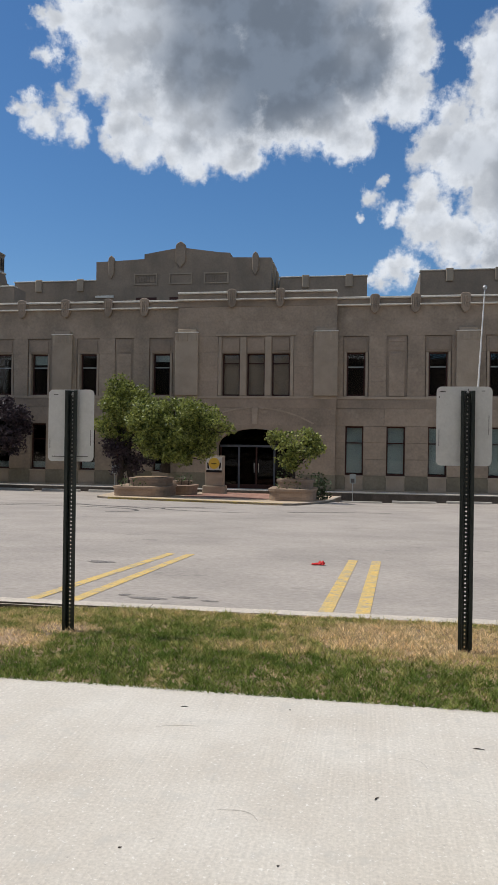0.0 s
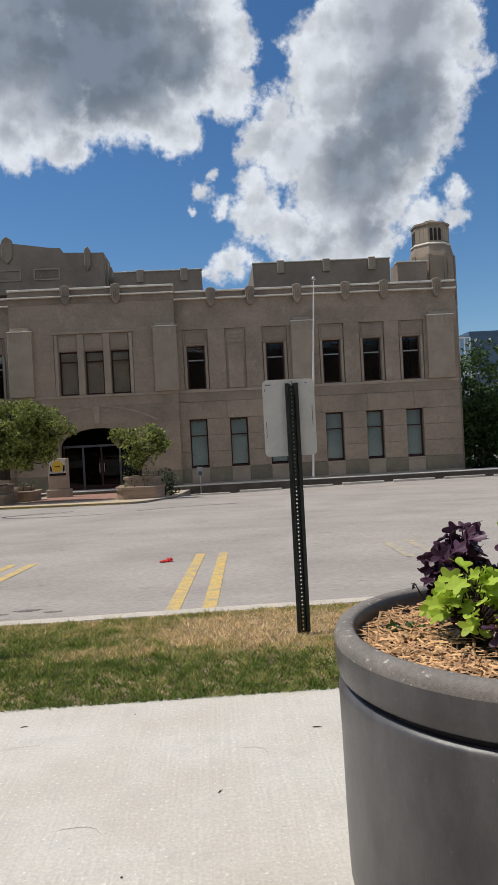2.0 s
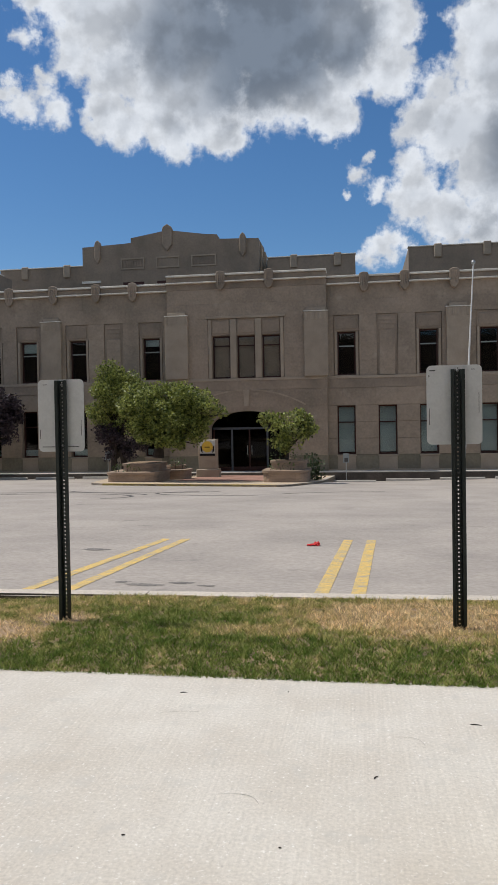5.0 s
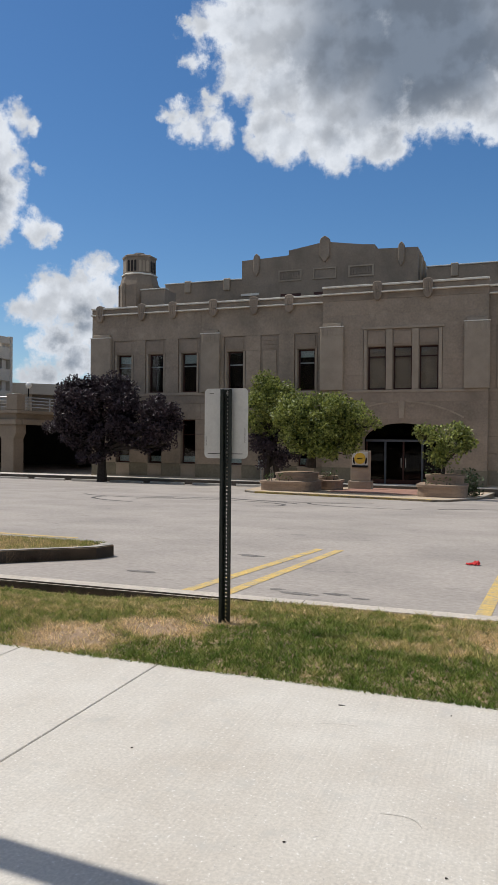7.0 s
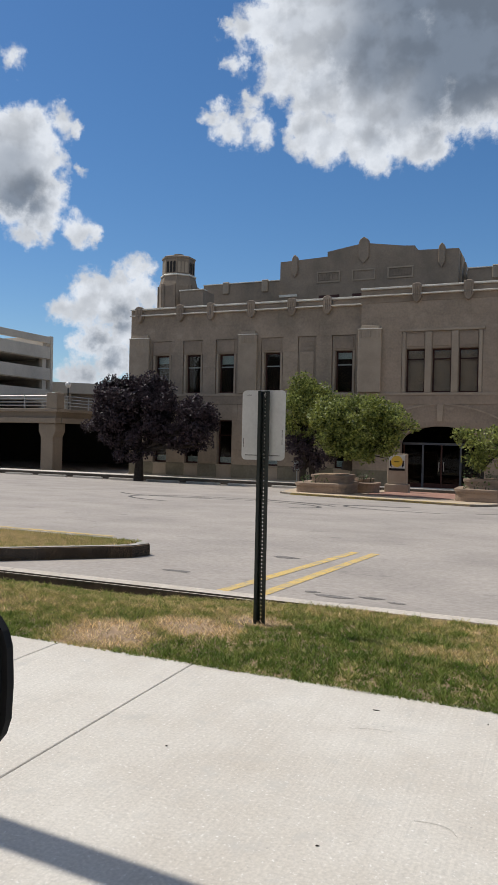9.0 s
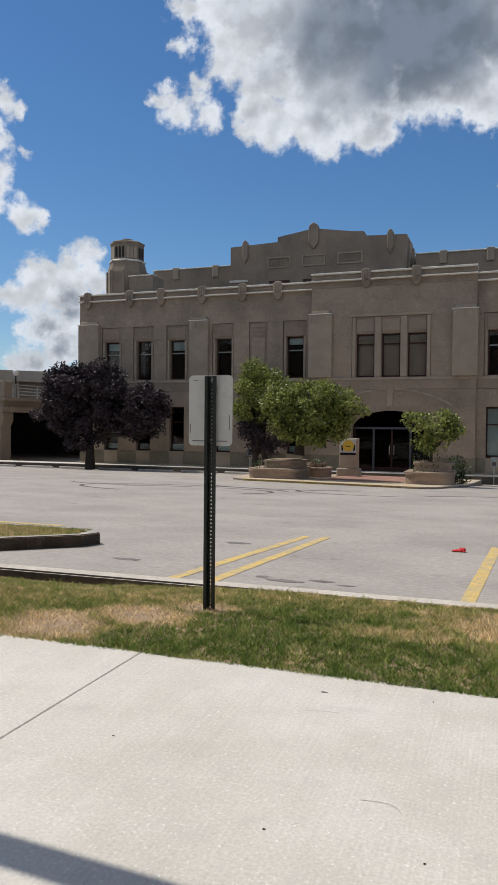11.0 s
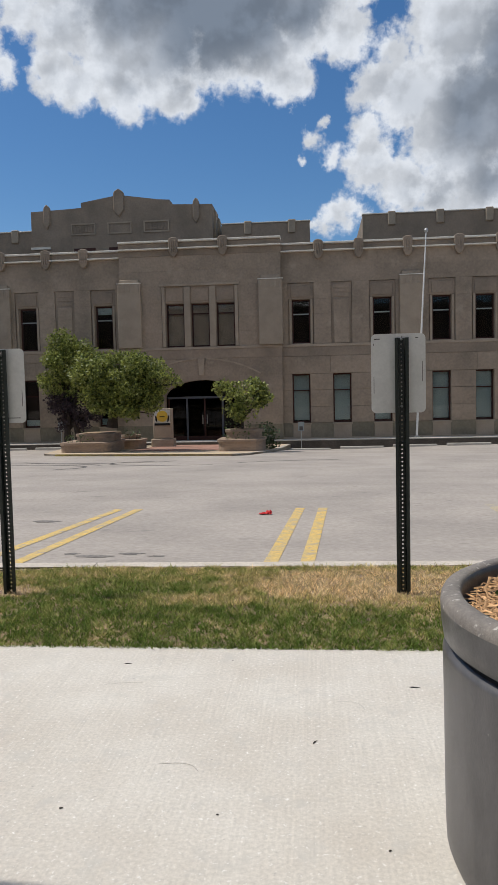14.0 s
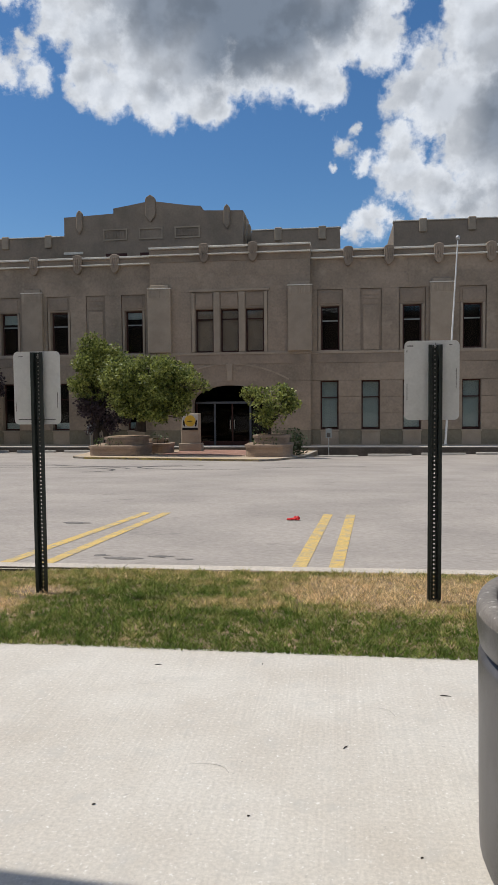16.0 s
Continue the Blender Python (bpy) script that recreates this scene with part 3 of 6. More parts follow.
def build_ground():
    bm = bmesh.new()
    xs = [-900, -300, -120, -70, -50, -40, -32, -26, -20, -15, -10, -7, -5, -3, -1.5, -0.5, 1, 3, 6, 8, 10, 12, 15, 20, 28, 40, 70, 120, 300, 900]
    ys = [KERB_Y1 - 0.02, 6, 7, 8, 10, 12, 15, 18, 21, 24, 27, 29, 31, 32, 33, 34, 35, 36, WALK_Y, 41, 50, 70, 120, 300, 1500]
    grid = [[bm.verts.new((x, y, lot_z(x, y))) for x in xs] for y in ys]
    # the same sheet goes on under verge and sidewalk and behind the camera
    back = [[bm.verts.new((x, y, -0.16)) for x in xs] for y in (-600, -6.2, KERB_Y1 - 0.04)]
    rows = back + grid
    for a, b in zip(rows, rows[1:]):
        for k in range(len(xs) - 1):
            bm.faces.new((a[k], a[k + 1], b[k + 1], b[k]))
    tagged(part("ground", bm, LOT), "worn pale grey asphalt parking lot, stained and patched", "ground", kind="structure")


build_ground()


def strip(bm, pts, width, lift=0.004):
    """A painted line on the lot along points."""
    pts = [Vector((x, y, 0)) for x, y in pts]
    left, right = [], []
    for i, p in enumerate(pts):
        d = (pts[min(i + 1, len(pts) - 1)] - pts[max(i - 1, 0)]).normalized()
        s = Vector((d.y, -d.x, 0)) * (width / 2)
        for side, q in ((left, p - s), (right, p + s)):
            side.append(bm.verts.new((q.x, q.y, lot_z(q.x, q.y) + lift)))
    for i in range(len(pts) - 1):
        bm.faces.new((left[i], right[i], right[i + 1], left[i + 1]))


def parking_line(x0, x1):
    bm = bmesh.new()
    n = 12
    strip(bm, [(x0 + (x1 - x0) * k / n, 5.95 + 4.15 * k / n) for k in range(n + 1)], 0.125)
    tagged(part("parking_line", bm, YELLOW), "faded yellow painted parking line on asphalt", "road marking", "parking lines", "structure")


for a, b in ((-2.95, -2.70), (-2.565, -2.41), (-0.30, -0.12), (0.015, 0.195)):
    parking_line(a, b)


def faded_line(x0):
    bm = bmesh.new()
    strip(bm, [(x0 + 0.01 * k, 8.6 + 0.2 * k) for k in range(10)], 0.13)
    tagged(part("parking_line", bm, FADED), "almost worn-off yellow parking line on asphalt", "road marking", "parking lines", "structure")


faded_line(2.42)
faded_line(2.75)


def skid_mark(pts, width=0.12):
    bm = bmesh.new()
    strip(bm, pts, width, 0.003)
    tagged(part("skid_mark", bm, RUBBER), "dark curved tyre mark on the asphalt", "tyre mark", "tyre marks", "structure")


for cx, cy, rx, ry, a0, a1 in ((-9.5, 20.5, 3.4, 1.9, 20, 250), (-9.0, 20.2, 2.5, 1.4, -40, 170), (-4.0, 22.0, 2.2, 1.2, 120, 300), (-7.0, 23.5, 2.6, 1.3, 200, 350), (1.5, 21.0, 4.0, 2.0, 100, 160), (-12.5, 22.5, 2.0, 1.5, 210, 330)):
    skid_mark([(cx + rx * math.cos(radians(a0 + (a1 - a0) * k / 28)), cy + ry * math.sin(radians(a0 + (a1 - a0) * k / 28))) for k in range(29)], 0.13)


def oil_stain(cx, cy, rx, ry, seed):
    bm = bmesh.new()
    rs = random.Random(seed)
    vs = []
    for k in range(22):
        a = 2 * math.pi * k / 22
        r = 0.6 + 0.5 * rs.random()
        x, y = cx + rx * r * math.cos(a), cy + ry * r * math.sin(a)
        vs.append(bm.verts.new((x, y, lot_z(x, y) + 0.003)))
    c = bm.verts.new((cx, cy, lot_z(cx, cy) + 0.003))
    for k in range(22):
        bm.faces.new((c, vs[k], vs[(k + 1) % 22]))
    tagged(part("oil_stain", bm, STAIN_SHADE), "dark patch on the asphalt, dried oil and painted shade", "stain", "stains", "structure")


# the last patch, beside the apron, paints the shaded, dirty strip at the kerb
for k, (x, y, rx, ry) in enumerate(((-1.95, 6.50, 0.20, 0.07), (-1.62, 6.62, 0.14, 0.06), (-2.2, 6.62, 0.09, 0.05), (-1.35, 6.5, 0.10, 0.04), (-3.3, 8.9, 0.25, 0.10), (-3.9, 7.0, 0.2, 0.07), (-0.75, 36.45, 1.0, 0.5))):
    oil_stain(x, y, rx, ry, k)

# near side: sidewalk slabs, verge, kerb
JOINTS = (-8.3, -5.8, -2.85, -1.92, 1.35, 4.6, 7.9, 11.2)


def build_sidewalk():
    root = thing("sidewalk", (0, 0, -0.12), "pale broom-finished concrete sidewalk with cut joints", "sidewalk", kind="structure")
    for a, b in zip(JOINTS, JOINTS[1:]):
        for y0, y1 in ((-6.0, -2.62), (-2.6, 0.9), (0.912, 3.64)):
            bm = boxed(a + 0.003, y0, -0.12, b - 0.003, y1, 0.0, bev=0.004)
            part("slab", bm, CONCRETE, root)
    bm = boxed(JOINTS[0], -6.0, -0.13, JOINTS[-1], 3.63, -0.03)
    part("joint_bed", bm, JOINT, root)


build_sidewalk()


def verge_z(x, y):
    # west of the signs the soil has sunk below the kerb
    sunk = 0.085 * min(max((-1.7 - x) / 1.6, 0), 1) * min(max((y - 4.55) / 0.45, 0), 1)
    return -sunk + 0.034 * min(max((y - 3.64) / 1.4, 0), 1) + 0.024 * math.sin(math.pi * min(max((y - 3.64) / (KERB_Y0 - 3.64), 0), 1)) + 0.008 * noise.noise((x * 2, y * 2, 0))


def build_verge():
    bm = bmesh.new()
    nx, ny = 100, 12
    g = [[bm.verts.new((-9 + 20 * i / nx, 3.64 + (KERB_Y0 - 3.64) * j / ny, verge_z(-9 + 20 * i / nx, 3.64 + (KERB_Y0 - 3.64) * j / ny))) for i in range(nx + 1)] for j in range(ny + 1)]
    for a, b in zip(g, g[1:]):
        for i in range(nx):
            bm.faces.new((a[i], a[i + 1], b[i + 1], b[i]))
    tagged(part("verge_soil", bm, SOIL), "dry soil and thatch of the verge", "soil", kind="structure")
    rs = np.random.default_rng(4)
    n = 350000
    x = rs.uniform(-6.2, 3.6, n)
    y = 3.61 + (5.20 + 0.0179 * x - 3.61) * rs.random(n)
    # thinner where it is dry
    dry = np.maximum.reduce([np.exp(-(((x - cx) / rx) ** 2 + ((y - cy) / ry) ** 2)) for cx, cy, rx, ry in ((0.5, 4.75, 0.8, 0.4), (-2.66, 3.9, 0.28, 0.24), (-2.22, 4.22, 0.30, 0.2), (0.62, 4.5, 0.25, 0.15), (-1.88, 4.5, 0.25, 0.14))])
    keep = rs.random(n) > np.where(x < -1.2, 0.9, 0.3) * dry
    x, y, dry = x[keep], y[keep], dry[keep]
    n = len(x)
    z = np.array([verge_z(a, b) for a, b in zip(x, y)])
    h = (0.008 + 0.017 * rs.random(n)) * (1 - 0.1 * dry)
    tuft = np.array([0.6 * noise.noise((float(a) * 9, float(b) * 9, 3.0)) + 0.9 * noise.noise((float(a) * 34, float(b) * 34, 7.0)) for a, b in zip(x, y)])
    h *= np.clip(1.05 + 1.5 * tuft, 0.3, 2.3)
    a = rs.uniform(0, 2 * np.pi, n)
    w = 0.0022 + 0.003 * rs.random(n)
    lean = rs.uniform(0.4, 1.7, n) * h
    b = rs.uniform(0, 2 * np.pi, n)
    p0 = np.stack([x - w * np.cos(a), y - w * np.sin(a), z - 0.004], 1)
    p1 = np.stack([x + w * np.cos(a), y + w * np.sin(a), z - 0.004], 1)
    p2 = np.stack([x + lean * np.cos(b), y + lean * np.sin(b), z + h], 1)
    v = np.stack([p0, p1, p2], 1).reshape(-1, 3)
    me = bpy.data.meshes.new("grass")
    me.from_pydata(v.tolist(), [], np.arange(3 * n).reshape(-1, 3).tolist())
    me.materials.append(GRASS)
    tagged(new("grass", me), "short patchy grass, green with straw-dry patches", "grass", kind="stuff")


build_verge()


def kerb_run(name, pts, width, top, drop, mat, label, piece=1.5, face=None):
    """A kerb of separate stones along a line of points; top and foot follow functions of x and y."""
    root = thing(name, (pts[0][0], pts[0][1], top(*pts[0])), label, "kerb", kind="structure")
    for p, q in zip(pts, pts[1:]):
        p, q = Vector(p), Vector(q)
        n = max(1, round((q - p).length / piece))
        d = (q - p) / n
        s = Vector((-d.y, d.x)).normalized() * width
        for k in range(n):
            a, b = p + d * (k + 0.001), p + d * (k + 0.999)
            bm = slab(bmesh.new(), [tuple(a), tuple(b), tuple(b + s), tuple(a + s)], lambda x, y: top(x, y) - drop, top)
            bmesh.ops.bevel(bm, geom=[e for e in bm.edges if all(abs(v.co.z - top(v.co.x, v.co.y)) < 1e-4 for v in e.verts) and abs((e.verts[1].co - e.verts[0].co).to_2d().normalized().dot(d.normalized())) > 0.9], offset=0.015, segments=2, affect="EDGES")
            stone = part("kerb_stone", bm, mat, root)
            # upright faces get a darker colour that stands for their shade
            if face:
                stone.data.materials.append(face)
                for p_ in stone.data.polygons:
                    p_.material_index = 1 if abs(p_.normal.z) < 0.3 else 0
    return root


kerb_run("kerb", [(-14, 5.0), (14, 5.5)], 0.17, lambda x, y: 0.034, 0.22, KERB_EDGE, "worn pale concrete kerb between verge and lot", 3.0, KERB_SHADE)

# kerbed traffic island
ISLAND = [(-7.0, 5.75), (-6.2, 6.0), (-4.85, 7.62), (-4.80, 7.95), (-5.15, 8.25), (-14.0, 8.25), (-14.0, 5.75)]


def build_island():
    top = lambda x, y: lot_z(x, y) + 0.15
    bm = slab(bmesh.new(), [(x, y) for x, y in ISLAND], lambda x, y: top(x, y) - 0.2, lambda x, y: top(x, y) - 0.01)
    tagged(part("island_soil", bm, SOIL), "dry soil of the traffic island", "soil", kind="structure")
    kerb_run("island_kerb", ISLAND[:6], 0.15, top, 0.2, KERB, "grey concrete kerb of the traffic island with faces coloured dark as shade", 1.0, KERB_SHADE)
    bm = bmesh.new()
    box(bm, -13.9, 8.27, top(-9, 8.3) + 0.002, -5.6, 8.36, top(-9, 8.3) + 0.006)
    tagged(part("kerb_paint", bm, YELLOW), "yellow paint along the island kerb", "road marking", kind="structure")
    rs = np.random.default_rng(9)
    vs = []
    for _ in range(52000):
        x, y = rs.uniform(-9.5, -5.0), rs.uniform(5.9, 8.1)
        if y < 6.0 + (x + 6.2) * 1.2 + 0.1:
            continue
        z, a, b, h = top(x, y) - 0.01, rs.uniform(0, 6.3), rs.uniform(0, 6.3), rs.uniform(0.02, 0.05)
        w = 0.004
        vs += [(x - w * math.cos(a), y - w * math.sin(a), z), (x + w * math.cos(a), y + w * math.sin(a), z), (x + h * 0.6 * math.cos(b), y + h * 0.6 * math.sin(b), z + h)]
    me = bpy.data.meshes.new("island_grass")
    me.from_pydata(vs, [], [(3 * k, 3 * k + 1, 3 * k + 2) for k in range(len(vs) // 3)])
    me.materials.append(GRASS)
    tagged(new("island_grass", me), "dry yellowed grass on the traffic island", "grass", kind="stuff")


build_island()

# ---- the stone building ----
FX, YF, YC = -5.86, 38.5, 38.2  # axis, wing front, centre block front
LEFT, RIGHT = -24.72, 13.42


def mirror(x):
    return 2 * FX - x


UP_W = [(-1.06, -0.12), (3.14, 4.08), (6.03, 6.97), (8.20, 9.14), (10.33, 11.27)]
LO_W = [(-1.10, -0.16), (1.03, 1.98), (3.14, 4.08), (6.03, 6.97), (8.22, 9.14), (10.37, 11.29)]
UP_W += [(mirror(b), mirror(a)) for a, b in UP_W]
LO_W += [(mirror(b), mirror(a)) for a, b in LO_W]
# the east wing's outer bays stand a little further out than the west wing's
UP_W[2:5] = [(a + 0.13, b + 0.13) for a, b in UP_W[2:5]]
LO_W[3:6] = [(a + 0.10, b + 0.10) for a, b in LO_W[3:6]]
CEN_W = [(-7.68, -6.72), (-6.34, -5.38), (-5.0, -4.04)]
UP_Z, LO_Z, CEN_Z = (3.88, 6.17), (-0.28, 2.30), (3.84, 6.12)
PANELS = [(0.98, 2.05), (mirror(2.05), mirror(0.98))]
DOOR = (FX - 2.05, FX + 2.05)
TOP_W, TOP_C = 9.02, 9.36

building = thing("stone_building", (FX, YF, BASE_Z), "two-storey tan limestone building in shade with stepped parapet", "building")


def bpart(name, bm, mat, label="", parent=None):
    return part(name, bm, mat, parent or building, label)


def build_walls():
    wing_l, wing_r, cx0, cx1 = LEFT, RIGHT, -10.1, -1.6
    for x0, x1 in ((wing_l, cx0), (cx1, wing_r)):
        ups = [(a, UP_Z[0], b, UP_Z[1]) for a, b in UP_W if x0 < a < x1]
        los = [(a, LO_Z[0], b, LO_Z[1]) for a, b in LO_W if x0 < a < x1]
        bpart("wall", pierced(bmesh.new(), x0, x1, BASE_Z - 0.3, TOP_W, YF + 0.12, YF + 0.55, ups + los), STONE_WALL)
    cen = [(a, CEN_Z[0], b, CEN_Z[1]) for a, b in CEN_W] + [(DOOR[0], BASE_Z - 0.3, DOOR[1], 2.15)]
    bpart("wall", pierced(bmesh.new(), cx0, cx1, BASE_Z - 0.3, TOP_C, YC + 0.12, YC + 0.70, cen), STONE_WALL)
    for x, s in ((LEFT, 1), (RIGHT, -1)):
        bpart("side_wall", boxed(min(x, x + 0.5 * s), YF + 0.56, BASE_Z - 0.3, max(x, x + 0.5 * s), 62, TOP_W), STONE_WALL)
    # low side wings that carry the turrets
    bpart("side_wing", boxed(RIGHT + 0.002, 41.0, BASE_Z - 0.3, 14.4, 47.0, 8.4, bev=0.03), STONE_WALL)
    bpart("side_wing", boxed(-25.9, 41.0, BASE_Z - 0.3, LEFT - 0.002, 47.0, 8.4, bev=0.03), STONE_WALL)
    bpart("back_wall", boxed(LEFT + 0.51, 61.5, BASE_Z - 0.3, RIGHT - 0.51, 62, TOP_W), STONE_WALL)
    bpart("flat_roof", boxed(LEFT + 0.5, YF + 0.72, 8.3, RIGHT - 0.5, 61.5, 8.5), ROOF)
    # floors and inner wall are coloured near-black for the shade of unlit rooms
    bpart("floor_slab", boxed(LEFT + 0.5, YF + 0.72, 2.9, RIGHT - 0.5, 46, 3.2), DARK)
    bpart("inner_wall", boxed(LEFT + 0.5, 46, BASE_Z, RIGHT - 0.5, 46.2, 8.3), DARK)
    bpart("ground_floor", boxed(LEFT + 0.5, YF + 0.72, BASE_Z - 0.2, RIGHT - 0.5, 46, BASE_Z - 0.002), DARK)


build_walls()

COURSES = [BASE_Z, -0.28, 0.58, 1.44, 2.30, 3.22]
UPPER = [3.84, 4.62, 5.40, 6.17, 7.02, 7.82, 8.60]


def build_blocks():
    """Ashlar facing: courses of blocks that run from opening to opening, with recessed joints."""
    rs = random.Random(5)
    meshes = {}

    def lay(x0, x1, z0, z1, y, depth=0.115, joint=0.0012):
        n = max(1, round((x1 - x0) / 2.6))
        w = (x1 - x0) / n
        stone = STONE_BASE if z0 < BASE_Z + 0.1 else STONE
        for k in range(n):
            key = (round(w, 2), round(z1 - z0, 2), joint, stone.name)
            if key not in meshes:
                meshes[key] = mesh_of("stone_block", boxed(joint * 0.5, 0, joint, w - joint * 0.5, depth, z1 - z0 - joint, bev=joint * 1.4), stone)
            ob = new("stone_block", meshes[key])
            ob.location = (x0 + k * w, y + rs.uniform(-0.004, 0.004), z0)
            under(ob, building)

    def gaps(x0, x1, holes):
        xs, out = x0, []
        for a, b in sorted(holes):
            if b <= x0 or a >= x1:
                continue
            if a - xs > 0.02:
                out.append((xs, a))
            xs = b
        if x1 - xs > 0.02:
            out.append((xs, x1))
        return out

    for x0, x1, y in ((LEFT, -10.1, YF), (-1.6, RIGHT, YF)):
        for z0, z1 in zip(COURSES, COURSES[1:]):
            # the foot course too stops at the bays: paler blocks stand under the windows
            holes = [w for w in LO_W] if z0 < LO_Z[1] else []
            for a, b in gaps(x0, x1, holes):
                lay(a, b, z0, z1, y, joint=0.006)
        for z0, z1 in zip(UPPER, UPPER[1:]):
            holes = [(a - 0.2, b + 0.2) for a, b in UP_W] + PANELS if z0 < 7.0 else []
            for a, b in gaps(x0, x1, holes):
                lay(a, b, z0, z1, y)
    for z0, z1 in zip(COURSES[:-1], COURSES[1:]):
        if z0 < 2.2:
            holes = [(FX - 2.35, FX + 2.35)]
        else:
            holes = []
        for a, b in gaps(-10.1, -1.6, holes):
            lay(a, b, z0 if not (z0 >= 2.2) else 2.30, z1, YC)
    for z0, z1 in zip(UPPER, [*UPPER[1:]]):
        holes = [(-7.9, -3.82)] if z0 < 7.0 else []
        for a, b in gaps(-10.1, -1.6, holes):
            lay(a, b, z0, z1, YC)


build_blocks()


def build_facade_trim():
    # bands across the front
    for x0, x1, y in ((LEFT, -10.1, YF), (-1.6, RIGHT, YF), (-10.12, -1.58, YC)):
        bpart("string_course", boxed(x0, y - 0.05, 3.70, x1, y + 0.13, 3.84, bev=0.01), STONE_TRIM)
        bpart("band", boxed(x0, y - 0.015, 3.222, x1, y + 0.13, 3.698), STONE_WALL)
        top = TOP_C if y == YC else TOP_W
        bpart("frieze", boxed(x0, y - 0.02, 8.602, x1, y + 0.3, top - 0.07), STONE_WALL)
        bpart("ledge", boxed(x0, y - 0.22, top - 0.43, x1, y + 0.2, top - 0.37, bev=0.008), CAP)
        bpart("coping", boxed(x0, y - 0.16, top - 0.06, x1, y + 0.62, top + 0.03, bev=0.012), CAP)
        bpart("plinth", boxed(x0, y - 0.06, BASE_Z - 0.1, x1, y + 0.1, BASE_Z + 0.12, bev=0.01), STONE_TRIM) if y == YF else None
    for a, b in LO_W:
        bpart("apron_block", boxed(a + 0.004, YF - 0.006, BASE_Z, b - 0.004, YF + 0.115, LO_Z[0] - 0.092, bev=0.006), STONE_TRIM)
    # returns of the centre block
    for x in (-10.1, -1.6):
        bpart("return", boxed(x - 0.012, YC + 0.12, BASE_Z, x + 0.012, YF + 0.7, TOP_C - 0.08), STONE_WALL)
    # piers with stepped caps
    for x0, x1, y in ((4.48, 5.64, YF), (mirror(5.64), mirror(4.48), YF), (-2.76, -1.52, YC), (mirror(-1.52), mirror(-2.76), YC), (11.75, 13.2, YF), (mirror(13.0), mirror(11.6), YF)):
        bm = boxed(x0, y - 0.20, 3.85, x1, y + 0.05, 7.20, bev=0.02)
        box(bm, x0 + 0.12, y - 0.13, 7.20, x1 - 0.12, y + 0.05, 7.42, bev=0.02)
        pier = bpart("pier", bm, STONE_TRIM)
        part("pier_cap", boxed(x0 - 0.03, y - 0.235, 7.20, x1 + 0.03, y - 0.12, 7.245, bev=0.006), CAP, pier)
        for k in range(5):
            cx = x0 + (x1 - x0) * (k + 0.5) / 5
            part("flute", boxed(cx - 0.05, y - 0.225, 6.75, cx + 0.05, y - 0.198, 7.15, bev=0.01), STONE_TRIM, pier)
    # shields along the parapet
    right = [0.35, 2.42, 4.90, 7.48, 9.53, 12.38]
    for x, y, top in [(x, YF, TOP_W) for x in right] + [(mirror(x), YF, TOP_W) for x in right] + [(-7.15, YC, TOP_C), (-4.57, YC, TOP_C)]:
        w = 0.25
        out = [(-w, 0.05), (-w * 0.95, -0.55), (-w * 0.55, -0.78), (0, -0.86), (w * 0.55, -0.78), (w * 0.95, -0.55), (w, 0.05), (w * 0.7, 0.13), (0, 0.17), (-w * 0.7, 0.13)]
        bm = prism(bmesh.new(), [(x + a, top + b) for a, b in out], y - 0.22, y + 0.10)
        bmesh.ops.bevel(bm, geom=bm.edges[:], offset=0.03, segments=1, affect="EDGES")
        shield = bpart("shield", bm, STONE_WALL)
        for d in (-0.11, 0.0, 0.11):
            part("rib", boxed(x + d - 0.03, y - 0.245, top - 0.60, x + d + 0.03, y - 0.21, top - 0.02, bev=0.012), STONE_WALL, shield)
    # recessed blank panels between upper windows
    for a, b in PANELS:
        bpart("panel", boxed(a + 0.02, YF + 0.05, 3.85, b - 0.02, YF + 0.11, 7.0), STONE_WALL)
        bpart("panel_block", boxed(a + 0.14, YF + 0.0, 3.86, b - 0.14, YF + 0.06, 6.15, bev=0.012), STONE)
        for k in range(3):
            bpart("panel_band", boxed(a + 0.12, YF + 0.03, 6.25 + 0.23 * k, b - 0.12, YF + 0.06, 6.43 + 0.23 * k, bev=0.012), STONE_WALL)
    # spandrels over the upper windows
    for a, b in UP_W:
        bpart("spandrel", boxed(a - 0.18, YF + 0.06, 6.19, b + 0.18, YF + 0.118, 7.0, bev=0.005), STONE_WALL)
        bpart("spandrel_panel", boxed(a - 0.06, YF + 0.03, 6.28, b + 0.06, YF + 0.07, 6.88, bev=0.015), STONE_WALL)
        for x in (a - 0.15, b + 0.03):
            bpart("jamb", boxed(x, YF + 0.04, 3.85, x + 0.12, YF + 0.119, 6.18, bev=0.01), STONE_TRIM)
    # centre window group
    bpart("spandrel", boxed(-7.88, YC + 0.06, 6.14, -3.84, YC + 0.118, 7.0), STONE_WALL)
    for a, b in CEN_W:
        bpart("spandrel_panel", boxed(a + 0.02, YC + 0.035, 6.24, b - 0.02, YC + 0.07, 6.9, bev=0.015), STONE_WALL)
    for x0, x1 in ((-7.88, -7.70), (-6.70, -6.36), (-5.36, -5.02), (-4.02, -3.84)):
        bpart("mullion", boxed(x0, YC - 0.03, 3.85, x1, YC + 0.119, 7.0, bev=0.02), STONE_TRIM)
    bpart("window_head", boxed(-8.0, YC - 0.06, 7.02, -3.72, YC + 0.10, 7.16, bev=0.015), STONE_TRIM)


build_facade_trim()


